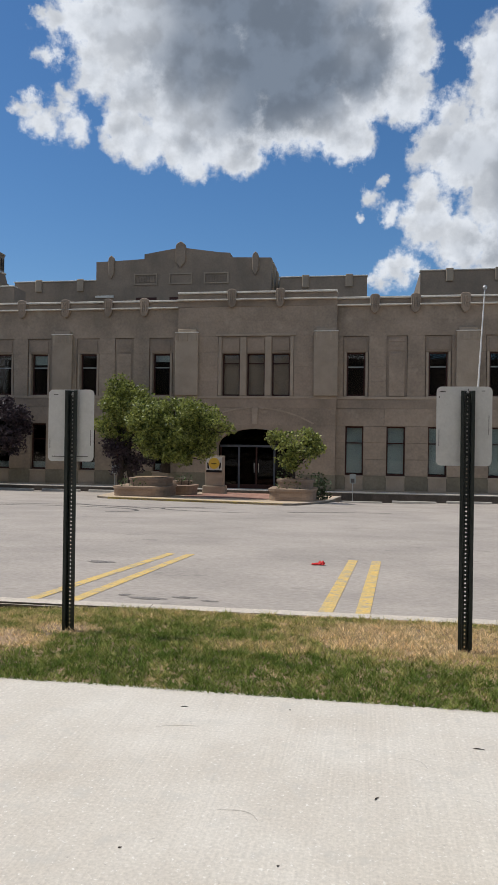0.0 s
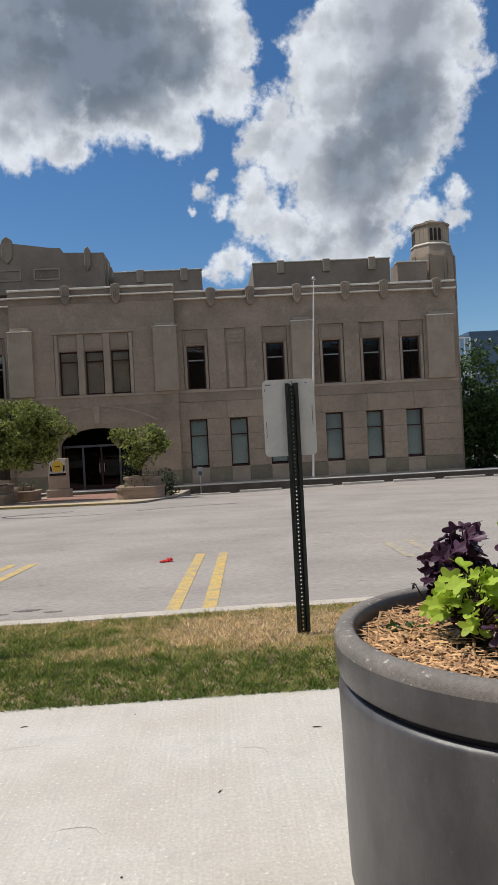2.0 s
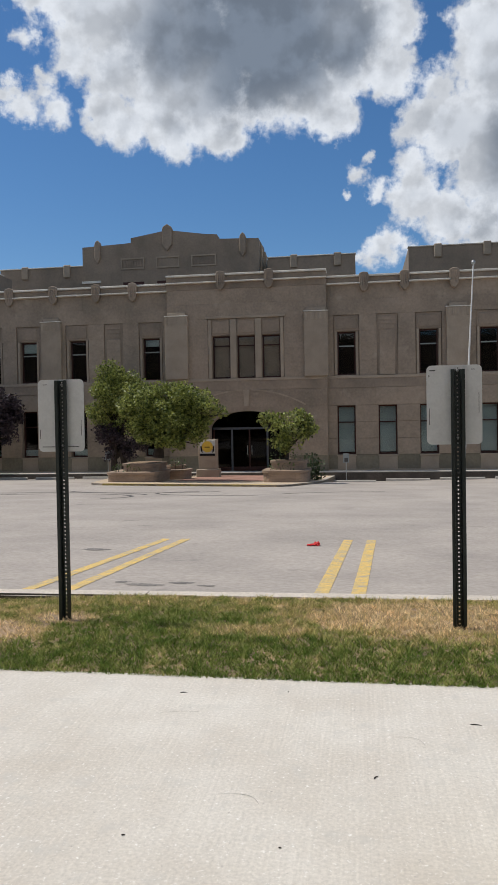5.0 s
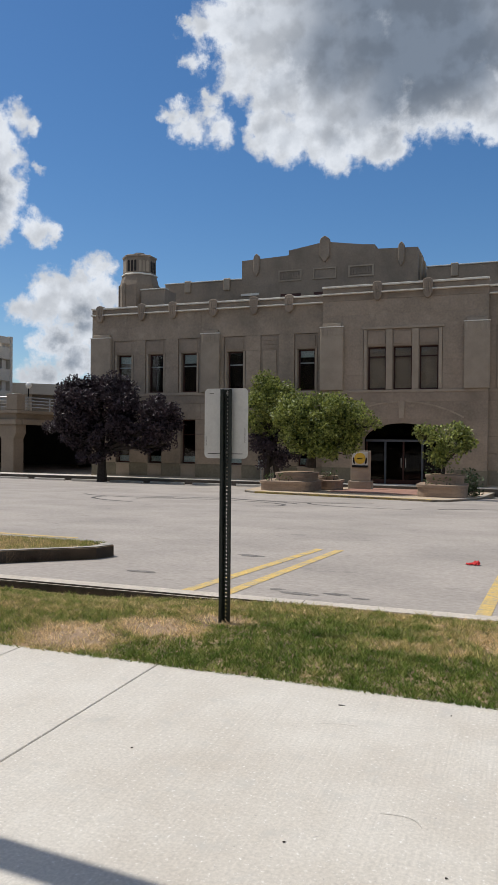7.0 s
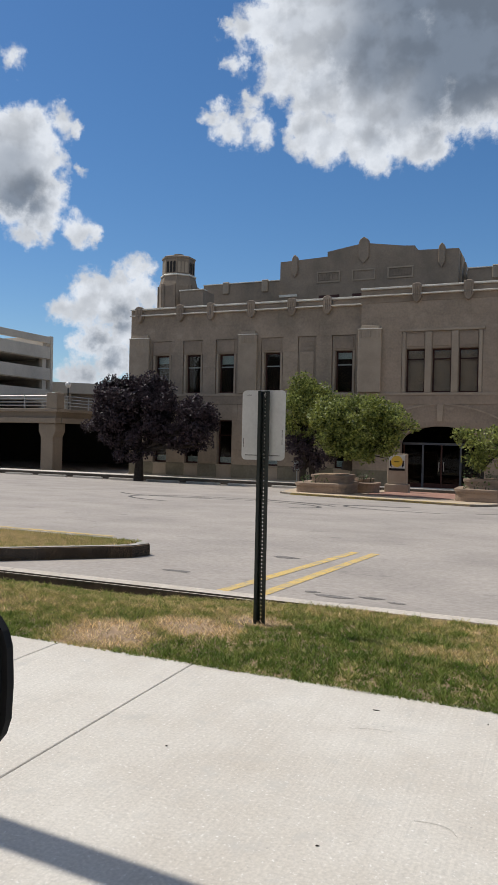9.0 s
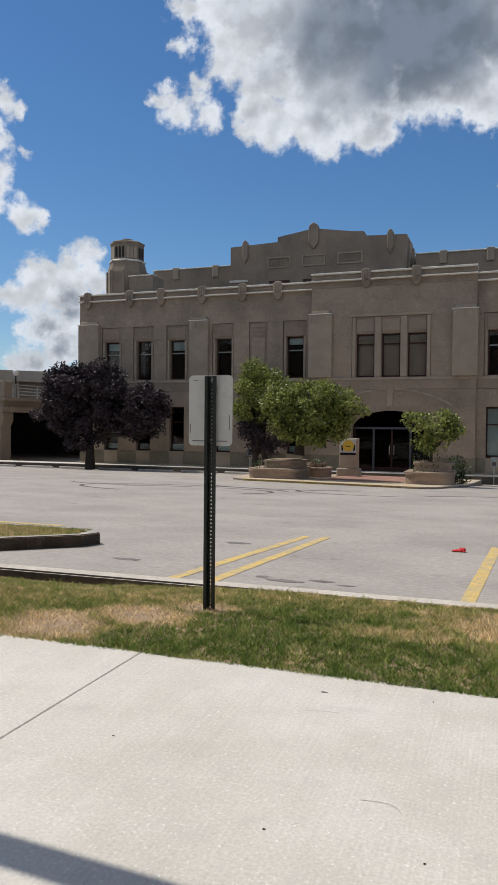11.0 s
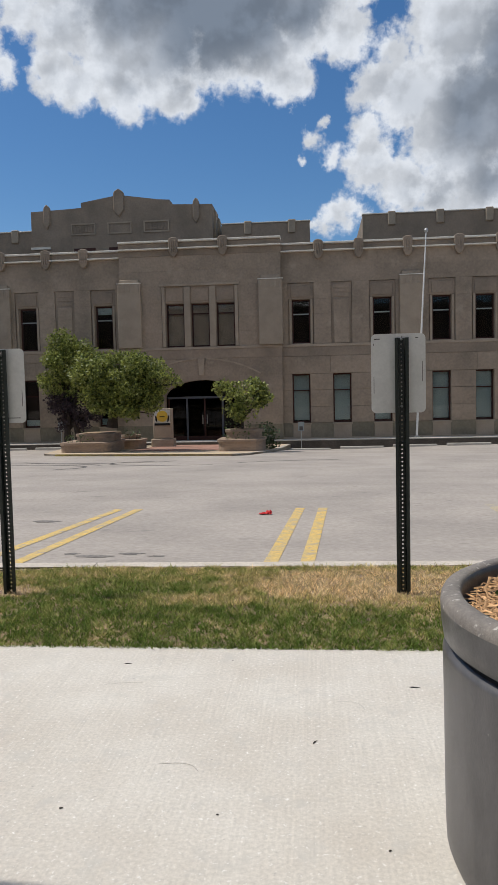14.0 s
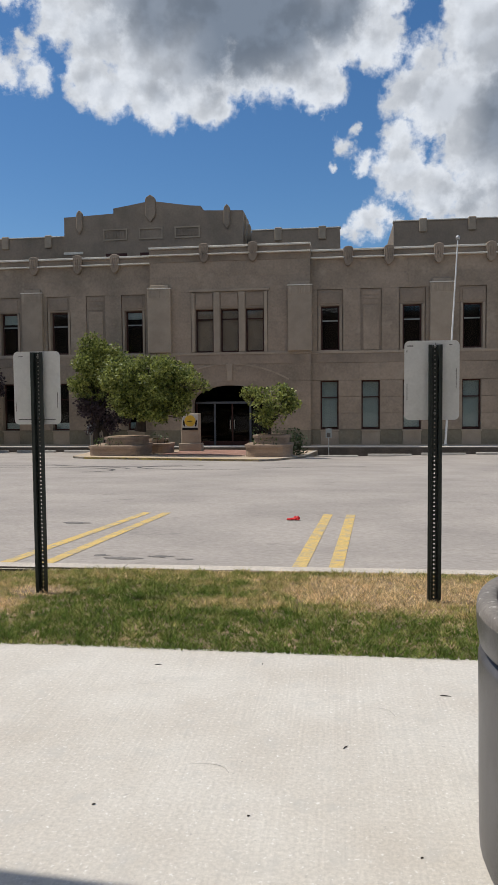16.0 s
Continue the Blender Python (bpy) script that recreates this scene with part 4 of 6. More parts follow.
def build_window(name, a, b, z0, z1, y, rail, blind, cloth=PALE_BACKING, board=False):
    """A bronze-framed window with a rail, panes, a sill, and a coloured backing where one is set."""
    win = bpart(name, boxed(a, y + 0.30, z0, a + 0.07, y + 0.40, z1), BRONZE)
    fr = win
    part("frame_side", boxed(b - 0.07, y + 0.30, z0, b, y + 0.40, z1), BRONZE, fr)
    part("frame_head", boxed(a + 0.07, y + 0.30, z1 - 0.08, b - 0.07, y + 0.40, z1), BRONZE, fr)
    part("frame_foot", boxed(a + 0.07, y + 0.30, z0, b - 0.07, y + 0.40, z0 + 0.09), BRONZE, fr)
    # upper rails are coloured paler than bronze for the light they catch
    part("rail", boxed(a + 0.07, y + 0.30, rail - 0.03, b - 0.07, y + 0.39, rail + 0.03), DULL if z0 > 3 and cloth is PALE_BACKING else BRONZE, fr)
    if board:
        part("base_board", boxed(a + 0.07, y + 0.36, z0 + 0.09, b - 0.07, y + 0.39, z0 + 0.42), PALE_BACKING, fr, "pale board behind the foot of the window")
    for p, q in ((z0 + 0.09, rail - 0.03), (rail + 0.03, z1 - 0.08)):
        g = part("pane", boxed(a + 0.07, y + 0.345, p, b - 0.07, y + 0.351, q), GLASS, fr)
        g.visible_shadow = False
    # panel added behind the glass to give the panes their tone
    if blind:
        part("blind", boxed(a + 0.02, y + 0.43, blind, b - 0.02, y + 0.51, z1 - 0.03), cloth, fr)
    part("sill", boxed(a - 0.04, y - 0.04, z0 - 0.09, b + 0.04, y + 0.34, z0 - 0.002, bev=0.012), STONE_TRIM, fr)


for k, (a, b) in enumerate(UP_W):
    build_window("window", a, b, *UP_Z, YF, 5.42, (0, 0, 0, 0, 0, 5.75, 0, 5.6, 0, 5.7)[k])
for k, (a, b) in enumerate(LO_W):
    build_window("window", a, b, *LO_Z, YF, 1.42, -0.15 if k < 6 else 0, board=k >= 6)
for a, b in CEN_W:
    build_window("window", a, b, *CEN_Z, YC, 5.6, 3.95, SHADE)


def build_entrance():
    # arched surround: a front plate with an arched hole, then doors in the recess
    n = 18
    spring, rise, half = 1.15, 0.95, 2.03
    arc = [(FX + half * math.cos(math.pi * k / n), spring + rise * math.sin(math.pi * k / n)) for k in range(n + 1)]
    for (x0, z0), (x1, z1) in zip(arc, arc[1:]):
        q = [(x0, z0), (x1, z1), (x1, 2.30), (x0, 2.30)]
        bpart("voussoir", prism(bmesh.new(), q, YC - 0.005, YC + 0.6), STONE_WALL)
    for s in (-1, 1):
        bpart("door_jamb", boxed(min(FX + s * 2.03, FX + s * 2.36), YC - 0.004, BASE_Z, max(FX + s * 2.03, FX + s * 2.36), YC + 0.6, 2.296, bev=0.01), STONE)
    # wide flat arch in relief above
    m = 26
    for k in range(m):
        a0, a1 = radians(60 + 60 * k / m), radians(60 + 60 * (k + 1) / m)
        r0, r1, cz = 6.20, 6.28, -3.02
        q = [(FX + r * math.cos(a), cz + r * math.sin(a)) for r, a in ((r0, a0), (r1, a0), (r1, a1), (r0, a1))]
        if k not in (12, 13):
            bpart("arch_moulding", prism(bmesh.new(), q, YC - 0.03, YC + 0.02), STONE_TRIM)
    bpart("keystone", prism(bmesh.new(), [(FX - 0.12, 2.35), (FX + 0.12, 2.35), (FX + 0.17, 3.22), (FX - 0.17, 3.22)], YC - 0.07, YC + 0.02), STONE_TRIM)
    # doors
    y = YC + 0.85
    door = bpart("entrance", boxed(FX - 2.03, y, 1.12, FX + 2.03, y + 0.12, 1.24), DOORFRAME, "dark glazed double entrance doors with grey metal frame")
    for x in (-2.03, -1.02, -0.05, 0.92, 1.95):
        part("door_post", boxed(FX + x, y, BASE_Z, FX + x + (0.10 if x != -0.05 else 0.08), y + 0.12, 1.12), DOORFRAME if x in (-1.02, 0.92) else BRONZE, door)
    for x0, x1 in ((-1.93, -1.02), (-0.92, -0.05), (0.03, 0.92), (1.02, 1.95)):
        g = part("door_pane", boxed(FX + x0, y + 0.05, BASE_Z + 0.25, FX + x1, y + 0.06, 1.12), DOOR_GLASS, door)
        g.visible_shadow = False
        part("kick_rail", boxed(FX + x0, y + 0.02, BASE_Z, FX + x1, y + 0.09, BASE_Z + 0.25), BRONZE, door)
    for x in (-0.12, 0.12):
        part("pull_handle", boxed(FX + x - 0.02, y - 0.06, -0.25, FX + x + 0.02, y - 0.03, 0.25, bev=0.008), STEEL, door)
    g = part("fanlight", boxed(FX - 2.0, y + 0.05, 1.24, FX + 2.0, y + 0.06, 2.12), DOOR_GLASS, door)
    g.visible_shadow = False
    # ceiling coloured near-black for the shade in the door recess
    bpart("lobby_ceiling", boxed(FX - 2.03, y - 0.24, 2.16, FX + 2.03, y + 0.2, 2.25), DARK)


build_entrance()


# upper hall behind the front range
def build_hall():
    y = 50.5
    out = [(-19.57, 8.5), (-6.75, 8.5), (-6.75, 14.36), (-9.70, 14.46), (-9.70, 14.78), (-10.48, 14.84), (-13.25, 15.26), (-15.95, 14.84), (-15.95, 14.50), (-16.82, 14.46), (-19.57, 14.36)]
    bpart("gable", prism(bmesh.new(), out, y, y + 3.2), STONE_WALL)
    for k in range(3):
        x1, z1 = -6.62 + 0.14 * k, 14.2 - 0.34 * k
        bpart("gable_buttress", prism(bmesh.new(), [(-6.74, 8.5), (x1, 8.5), (x1, z1 - 0.25), (x1 - 0.06, z1), (-6.74, z1)], y + 0.9 + 1.1 * k, y + 1.5 + 1.1 * k), STONE_TRIM)
    for x, z, w, h in ((-13.25, 15.26, 0.36, 1.5), (-18.4, 14.4, 0.22, 1.3), (-7.85, 14.4, 0.22, 1.3)):
        o = [(-w, 0.05), (-w * 0.8, 0.22), (0, 0.40), (w * 0.8, 0.22), (w, 0.05), (w, -h * 0.7), (0, -h), (-w, -h * 0.7)]
        bm = prism(bmesh.new(), [(x + a, z + b) for a, b in o], y - 0.18, y + 0.2)
        bmesh.ops.bevel(bm, geom=bm.edges[:], offset=0.04, segments=1, affect="EDGES")
        bpart("finial", bm, STONE_WALL)
    for x0, x1 in ((-16.7, -14.95), (-14.1, -12.4), (-11.55, -9.75)):
        f = bpart("carved_panel", pierced(bmesh.new(), x0, x1, 12.62, 13.42, y - 0.07, y + 0.01, [(x0 + 0.1, 12.72, x1 - 0.1, 13.32)]), STONE_TRIM)
        rs = random.Random(int(x0 * 10))
        if x0 != -14.1:
            for k in range(7):
                cx = x0 + 0.3 + (x1 - x0 - 0.6) * k / 6
                part("leaf_carving", prism(bmesh.new(), [(cx - 0.09, 12.8), (cx + 0.09, 12.8), (cx + 0.05, 13.05 + 0.2 * rs.random()), (cx, 13.28), (cx - 0.06, 13.0)], y - 0.035, y), STONE_WALL, f)
    for x0, x1 in ((-16.55, -15.0), (-14.05, -12.3)):
        bpart("hall_window", boxed(x0, y - 0.02, 9.6, x1, y + 0.01, 11.72), BRONZE, "dark band of high hall windows")
    bpart("hall_lintel", boxed(-19.6, y - 0.12, 11.74, -18.2, y, 11.9), CAP)
    # lower wings of the hall
    for x0, x1, z, yy in ((-26.05, -19.58, 13.06, 50.8), (-6.2, -0.12, 13.08, 51.2), (3.45, 13.03, 13.16, 50.5), (11.35, 13.1, 10.93, 42.2), (-23.4, -21.7, 10.83, 42.2)):
        bpart("hall_wall", boxed(x0, yy, 8.5, x1, yy + (8 if yy > 50 else 1.6), z), STONE_WALL)
        bpart("hall_coping", boxed(x0 - 0.05, yy - 0.08, z, x1 + 0.05, yy + 0.5, z + 0.07, bev=0.01), CAP)
        n = max(1, round((x1 - x0) / 3.2))
        for k in range(n):
            cx = x0 + (x1 - x0) * (k + 0.6) / n
            if x1 - x0 > 3:
                bpart("merlon", boxed(cx - 0.25, yy - 0.15, z - 0.75, cx + 0.25, yy + 0.3, z + 0.15, bev=0.04), STONE_TRIM)


build_hall()


def build_tower(cx, cy):
    tower = thing("corner_turret", (cx, cy, 8.4), "octagonal limestone turret with slit louvres on the roof", "turret", "turrets")
    part("turret_base", lathe(bmesh.new(), [(1.36, 8.4), (1.36, 11.4), (1.20, 12.0), (1.18, 12.12)], 8, (cx, cy), math.pi / 8), STONE_WALL, tower)
    part("belt", lathe(bmesh.new(), [(1.20, 12.12), (1.25, 12.16), (1.20, 12.24)], 8, (cx, cy), math.pi / 8), CAP, tower)
    part("drum", lathe(bmesh.new(), [(1.11, 12.24), (1.11, 13.30)], 8, (cx, cy), math.pi / 8), STONE_WALL, tower)
    part("cornice", lathe(bmesh.new(), [(1.12, 13.30), (1.17, 13.34), (1.17, 13.44), (1.05, 13.50), (0.4, 13.60)], 8, (cx, cy), math.pi / 8), STONE_WALL, tower)
    part("cap", lathe(bmesh.new(), [(0.36, 13.61), (0.36, 13.74), (0.1, 13.78)], 8, (cx, cy)), STONE_WALL, tower)
    for f in range(8):
        a = math.pi / 4 * f
        rot = Matrix.Rotation(a, 4, "Z")
        ap = 1.11 * math.cos(math.pi / 8)
        for d in (-0.25, 0.0, 0.25):
            bm = bmesh.new()
            o = [(d - 0.085, 12.36), (d + 0.085, 12.36), (d + 0.085, 13.02), (d + 0.04, 13.10), (d - 0.04, 13.10), (d - 0.085, 13.02)]
            prism(bm, o, -ap - 0.01, -ap + 0.05)
            bmesh.ops.transform(bm, matrix=Matrix.Translation((cx, cy, 0)) @ rot, verts=bm.verts[:])
            if f % 2 == 0:
                # near-black panel paints the shade inside a slit
                part("louvre", bm, DARK, tower)
            else:
                part("blind_arch", bm, STONE_TRIM, tower)
        bm = bmesh.new()
        box(bm, -0.52, -1.36 * math.cos(math.pi / 8) - 0.06, 8.5, -0.36, -1.36 * math.cos(math.pi / 8) + 0.05, 11.5)
        box(bm, 0.36, -1.36 * math.cos(math.pi / 8) - 0.06, 8.5, 0.52, -1.36 * math.cos(math.pi / 8) + 0.05, 11.5)
        bmesh.ops.transform(bm, matrix=Matrix.Translation((cx, cy, 0)) @ rot, verts=bm.verts[:])
        part("corner_strip", bm, STONE_WALL, tower)


build_tower(13.95, 44.0)
build_tower(-24.55, 44.0)

# walk along the building and wheel stops
tagged(part("building_walk", boxed(-70, WALK_Y, -1.6, 60, YF + 0.1, WALK_Z - 0.004), CONCRETE), "concrete walk along the foot of the building", "walk", kind="structure")
kerb_run("walk_kerb", [(-70, WALK_Y - 0.16), (60, WALK_Y - 0.16)], 0.155, lambda x, y: WALK_Z + 0.01, 0.4, KERB, "concrete kerb of the walk along the building", 5.0)


def wheel_stop(x, y):
    w = 1.05
    z = lot_z(x, y)
    o = [(-0.075, 0), (0.075, 0), (0.06, 0.10), (0.03, 0.125), (-0.03, 0.125), (-0.06, 0.10)]
    bm = bmesh.new()
    a = [bm.verts.new((x - w, y + p, z + q)) for p, q in o]
    b = [bm.verts.new((x + w, y + p, z + q)) for p, q in o]
    for k in range(6):
        bm.faces.new((a[k], a[(k + 1) % 6], b[(k + 1) % 6], b[k]))
    bm.faces.new(a)
    bm.faces.new(list(reversed(b)))
    bmesh.ops.recalc_face_normals(bm, faces=bm.faces[:])
    stop = part("wheel_stop", bm, KERB)
    tagged(stop, "weathered concrete wheel stop on the lot", "wheel stop", "wheel stops")


STOPS = 2.58
for k in range(8):
    wheel_stop(-0.25 + STOPS * k, 36.2)
for k in range(8):
    wheel_stop(-13.2 - STOPS * k, 36.2)


# plain unseen wall added behind the seat; it darkens window reflections and the facade
tagged(part("wall_south", boxed(-45, -9.0, -0.2, 45, -8.4, 11.5), BRICKWALL), "plain brown brick wall added out of view behind the seat", "wall", kind="structure")
# dark strip added in front of the kerb to paint its shaded face
tagged(part("kerb_face", boxed(-70, WALK_Y - 0.185, -1.6, 60, WALK_Y - 0.163, WALK_Z - 0.02), KERB_SHADE), "dark strip painted as the shaded face of the kerb along the building", "kerb", kind="structure")

# ---- street furniture ----
def sign_post(x, y, z, turn, label, sign_x, wide, tall, sign_top, marks):
    """A perforated channel post with a rectangular sign plate, seen from behind."""
    root = thing("sign_post", (x, y, z), label, "sign post", "sign posts")
    top = sign_top - 0.005
    bm = bmesh.new()
    # web with a row of holes
    pitch, r, hw = 0.0254, 0.0052, 0.016
    n = int((top - z + 0.02) / pitch)
    prev = None
    for k in range(n):
        c = z - 0.02 + pitch * (k + 0.5)
        sq, ho = [], []
        for j in range(8):
            a = math.pi / 4 * j
            ca, sa = math.cos(a), math.sin(a)
            m = max(abs(ca), abs(sa))
            sq.append((ca / m * hw, sa / m * pitch / 2))
            ho.append((ca * r, sa * r))
        vs = [bm.verts.new((x + p, y, c + q)) for p, q in sq]
        vh = [bm.verts.new((x + p, y, c + q)) for p, q in ho]
        for j in range(8):
            bm.faces.new((vs[j], vs[(j + 1) % 8], vh[(j + 1) % 8], vh[j]))
    zb, zt = z - 0.02, z - 0.02 + pitch * n
    # sides and flanges of the channel, as folded steel
    for s in (-1, 1):
        for (p0, d0), (p1, d1) in zip(((0.016, 0.0), (0.022, -0.026), (0.040, -0.028)), ((0.022, -0.026), (0.040, -0.028), (0.040, -0.024))):
            q = [bm.verts.new((x + s * p, y + d, h)) for p, d, h in ((p0, d0, zb), (p1, d1, zb), (p1, d1, zt), (p0, d0, zt))]
            bm.faces.new(q)
    bmesh.ops.remove_doubles(bm, verts=bm.verts[:], dist=0.0004)
    post = part("post", bm, POST, root)
    sol = post.modifiers.new("steel", "SOLIDIFY")
    sol.thickness, sol.offset = 0.003, 0
    # plate with rounded corners
    rr, seg, cx, cz = 0.03, 5, sign_x, sign_top - tall / 2
    out = []
    for qx, qz, a0 in ((1, -1, -90), (1, 1, 0), (-1, 1, 90), (-1, -1, 180)):
        for k in range(seg + 1):
            a = radians(a0 + 90 * k / seg)
            out.append((cx + qx * (wide / 2 - rr) + rr * math.cos(a), cz + qz * (tall / 2 - rr) + rr * math.sin(a)))
    plate = part("sign_plate", prism(bmesh.new(), out, y + 0.004, y + 0.008), SIGN, root, "grey metal back of a sign plate")
    for h in (sign_top - 0.035, sign_top - tall + 0.04):
        bm = lathe(bmesh.new(), [(0.009, 0), (0.009, 0.004), (0.005, 0.010)], 6)
        bmesh.ops.transform(bm, matrix=Matrix.Translation((x, y - 0.001, h)) @ Matrix.Rotation(radians(90), 4, "X"), verts=bm.verts[:])
        part("bolt", bm, STEEL, root)
    for mx, mz, mw, mh in marks:
        part("scuff_mark", boxed(cx + mx, y + 0.0025, cz + mz, cx + mx + mw, y + 0.0045, cz + mz + mh), SCUFF, plate)
    part("soil_collar", lathe(bmesh.new(), [(0.11, z - 0.03), (0.09, z - 0.012), (0.05, z - 0.002), (0.01, z + 0.002)], 14, (x, y)), SOIL, root)
    return root


sign_post(0.640, 4.5, 0.03, 0, "dark green perforated steel post with grey sign back", 0.622, 0.325, 0.478, 1.637, [(-0.145, 0.205, 0.035, 0.006), (-0.15, 0.17, 0.005, 0.012), (0.10, 0.21, 0.02, 0.004), (-0.148, -0.12, 0.003, 0.10), (0.142, -0.05, 0.003, 0.12), (0.02, 0.14, 0.004, 0.085)])
sign_post(-1.850, 4.47, 0.05, 0, "dark green perforated steel post with grey sign back, beside bare soil", -1.862, 0.312, 0.468, 1.612, [(-0.13, -0.205, 0.25, 0.005), (0.135, -0.13, 0.003, 0.10), (-0.12, 0.20, 0.03, 0.004), (-0.145, -0.15, 0.003, 0.06)])


def round_planter(cx, cy):
    root = thing("planter", (cx, cy, 0.0), "large round dark grey cast planter with speckled rim", "planter")
    n = 72
    body = [(0.535, 0.0), (0.557, 0.012), (0.567, 0.038), (0.569, 0.085), (0.571, 0.2), (0.573, 0.42), (0.576, 0.572), (0.571, 0.592)]
    b = part("body", lathe(bmesh.new(), body, n, (cx, cy)), PLANTER, root, smooth=True)
    # the recess is coloured near-black to paint the shadow below the collar
    part("groove", lathe(bmesh.new(), [(0.552, 0.588), (0.548, 0.600), (0.550, 0.616)], n, (cx, cy)), GROOVE_SHADE, root, "groove under the collar, coloured dark for its shadow", smooth=True)
    bm = bmesh.new()
    prof = [(0.566, 0.612), (0.574, 0.618), (0.580, 0.66), (0.582, 0.705), (0.580, 0.722), (0.574, 0.734), (0.563, 0.740), (0.545, 0.741), (0.532, 0.740), (0.525, 0.733), (0.521, 0.715), (0.517, 0.58)]
    rings = [[bm.verts.new((cx + r * math.cos(2 * math.pi * k / n), cy + r * math.sin(2 * math.pi * k / n), z)) for k in range(n)] for r, z in prof]
    for p, q in zip(rings, rings[1:]):
        for k in range(n):
            bm.faces.new((p[k], p[(k + 1) % n], q[(k + 1) % n], q[k]))
    bm.faces.ensure_lookup_table()
    collar = part("collar", bm, PLANTER, root, "dark collar with a speckled top coloured lighter as sunlit", smooth=True)
    # the speckled top is coloured lighter than the side to read as sunlit
    collar.data.materials.append(RIM)
    for k, p in enumerate(collar.data.polygons):
        p.material_index = 1 if 3 <= k // n <= 8 else 0
    return root


PX, PY = 1.035, 1.965
round_planter(PX, PY)


def planter_fill():
    rs = random.Random(11)
    bm = bmesh.new()
    n, m = 40, 10
    rows = []
    for i in range(m + 1):
        r = 0.51 * i / m
        rows.append([bm.verts.new((PX + r * math.cos(2 * math.pi * k / n), PY + r * math.sin(2 * math.pi * k / n), 0.680 + 0.02 * noise.noise((r * 9, k * 0.7, 2)))) for k in range(n)])
    for a, b in zip(rows, rows[1:]):
        for k in range(n):
            if a is rows[0]:
                continue
            bm.faces.new((a[k], a[(k + 1) % n], b[(k + 1) % n], b[k]))
    bm.faces.new(rows[1])
    tagged(part("planter_soil", bm, BARK), "dark soil in the round planter", "soil", kind="stuff")
    bm = bmesh.new()
    for _ in range(3200):
        a, r = rs.uniform(0, 2 * math.pi), 0.50 * math.sqrt(rs.random())
        if rs.random() < 0.35:
            a = rs.uniform(2.3, 4.4)
            r = rs.uniform(0.30, 0.50)
        p = Vector((PX + r * math.cos(a), PY + r * math.sin(a), 0.692 + 0.014 * rs.random()))
        d = Vector((rs.gauss(0, 1), rs.gauss(0, 1), rs.gauss(0, 0.18))).normalized()
        L, w = rs.uniform(0.006, 0.024), rs.uniform(0.0012, 0.0048)
        if _ % 14 == 0:
            L, w = rs.uniform(0.035, 0.07), 0.0013
        s = d.cross(Vector((0, 0, 1))).normalized() * w
        u = Vector((0, 0, w * 0.8))
        vs = [bm.verts.new(q) for q in (p - d * L - s, p + d * L - s, p + d * L + s, p - d * L + s, p + u - d * L * 0.9, p + u + d * L * 0.9)]
        for f in ((0, 1, 5, 4), (2, 3, 4, 5), (1, 2, 5), (3, 0, 4)):
            bm.faces.new([vs[k] for k in f])
    tagged(part("mulch", bm, MULCH), "orange shredded bark mulch and straw in the planter", "mulch", kind="stuff")


planter_fill()


def lobed_leaf(bm, base, d, up, size, lobes=5, curl=0.25):
    """A broad lobed leaf: a fan with a notched outline, cupped along its middle."""
    d, up = Vector(d).normalized(), Vector(up)
    s = d.cross(up).normalized()
    nn = s.cross(d).normalized()
    k = 6 * lobes
    c = bm.verts.new(base + d * size * 0.30 + nn * size * 0.02)
    ring = []
    for i in range(k + 1):
        t = i / k
        a = math.pi * (1.06 - 2.12 * t)
        rad = (0.50 + 0.10 * math.cos(2 * a) * 0.3) * (0.76 + 0.24 * math.cos(lobes * 2 * math.pi * t)) * (0.55 if i in (0, k) else 1.0)
        u, v = math.cos(a) * rad, math.sin(a) * rad * 0.9
        ring.append(bm.verts.new(base + d * size * (0.45 + u) + s * size * v + nn * size * (curl * (abs(v) * 0.9 - u * u * 0.8))))
    for i in range(k):
        bm.faces.new((c, ring[i], ring[i + 1]))


def bedding_plant(name, x, y, mat, h, spread, count, size, label, seed, heart=5):
    """A plant of stems from one root with broad leaves at their ends."""
    rs = random.Random(seed)
    z0 = 0.67
    root = thing(name, (x, y, z0), label, "plant", "plants in the planter")
    sb, lb = bmesh.new(), bmesh.new()
    for k in range(count):
        a = 2 * math.pi * (k * 0.382 + 0.1 * rs.random())
        f = (k + 0.5) / count
        out = spread * (0.25 + 0.75 * f) * rs.uniform(0.7, 1.1)
        tip = Vector((x + out * math.cos(a), y + out * math.sin(a), z0 + h * (1.05 - 0.55 * f) * rs.uniform(0.8, 1.1)))
        mid = Vector((x + out * 0.4 * math.cos(a), y + out * 0.4 * math.sin(a), z0 + (tip.z - z0) * 0.6))
        tube(sb, [(x + 0.01 * math.cos(a), y + 0.01 * math.sin(a), z0 - 0.02), mid, tip], [0.0035, 0.003, 0.0018], 5)
        for j in range(3):
            b = a + rs.uniform(-2.0, 2.0)
            q = tip if j == 0 else mid.lerp(tip, rs.uniform(0.45, 1.0))
            d = Vector((math.cos(b), math.sin(b), rs.uniform(-0.9, 0.5)))
            lobed_leaf(lb, q, d, Vector((rs.uniform(-0.9, 0.9), rs.uniform(-1.3, 0.5), 0.8)), size * rs.uniform(0.6, 1.1), heart, rs.uniform(0.2, 0.7))
    part("stem", sb, STEM, root)
    part("foliage", lb, mat, root)


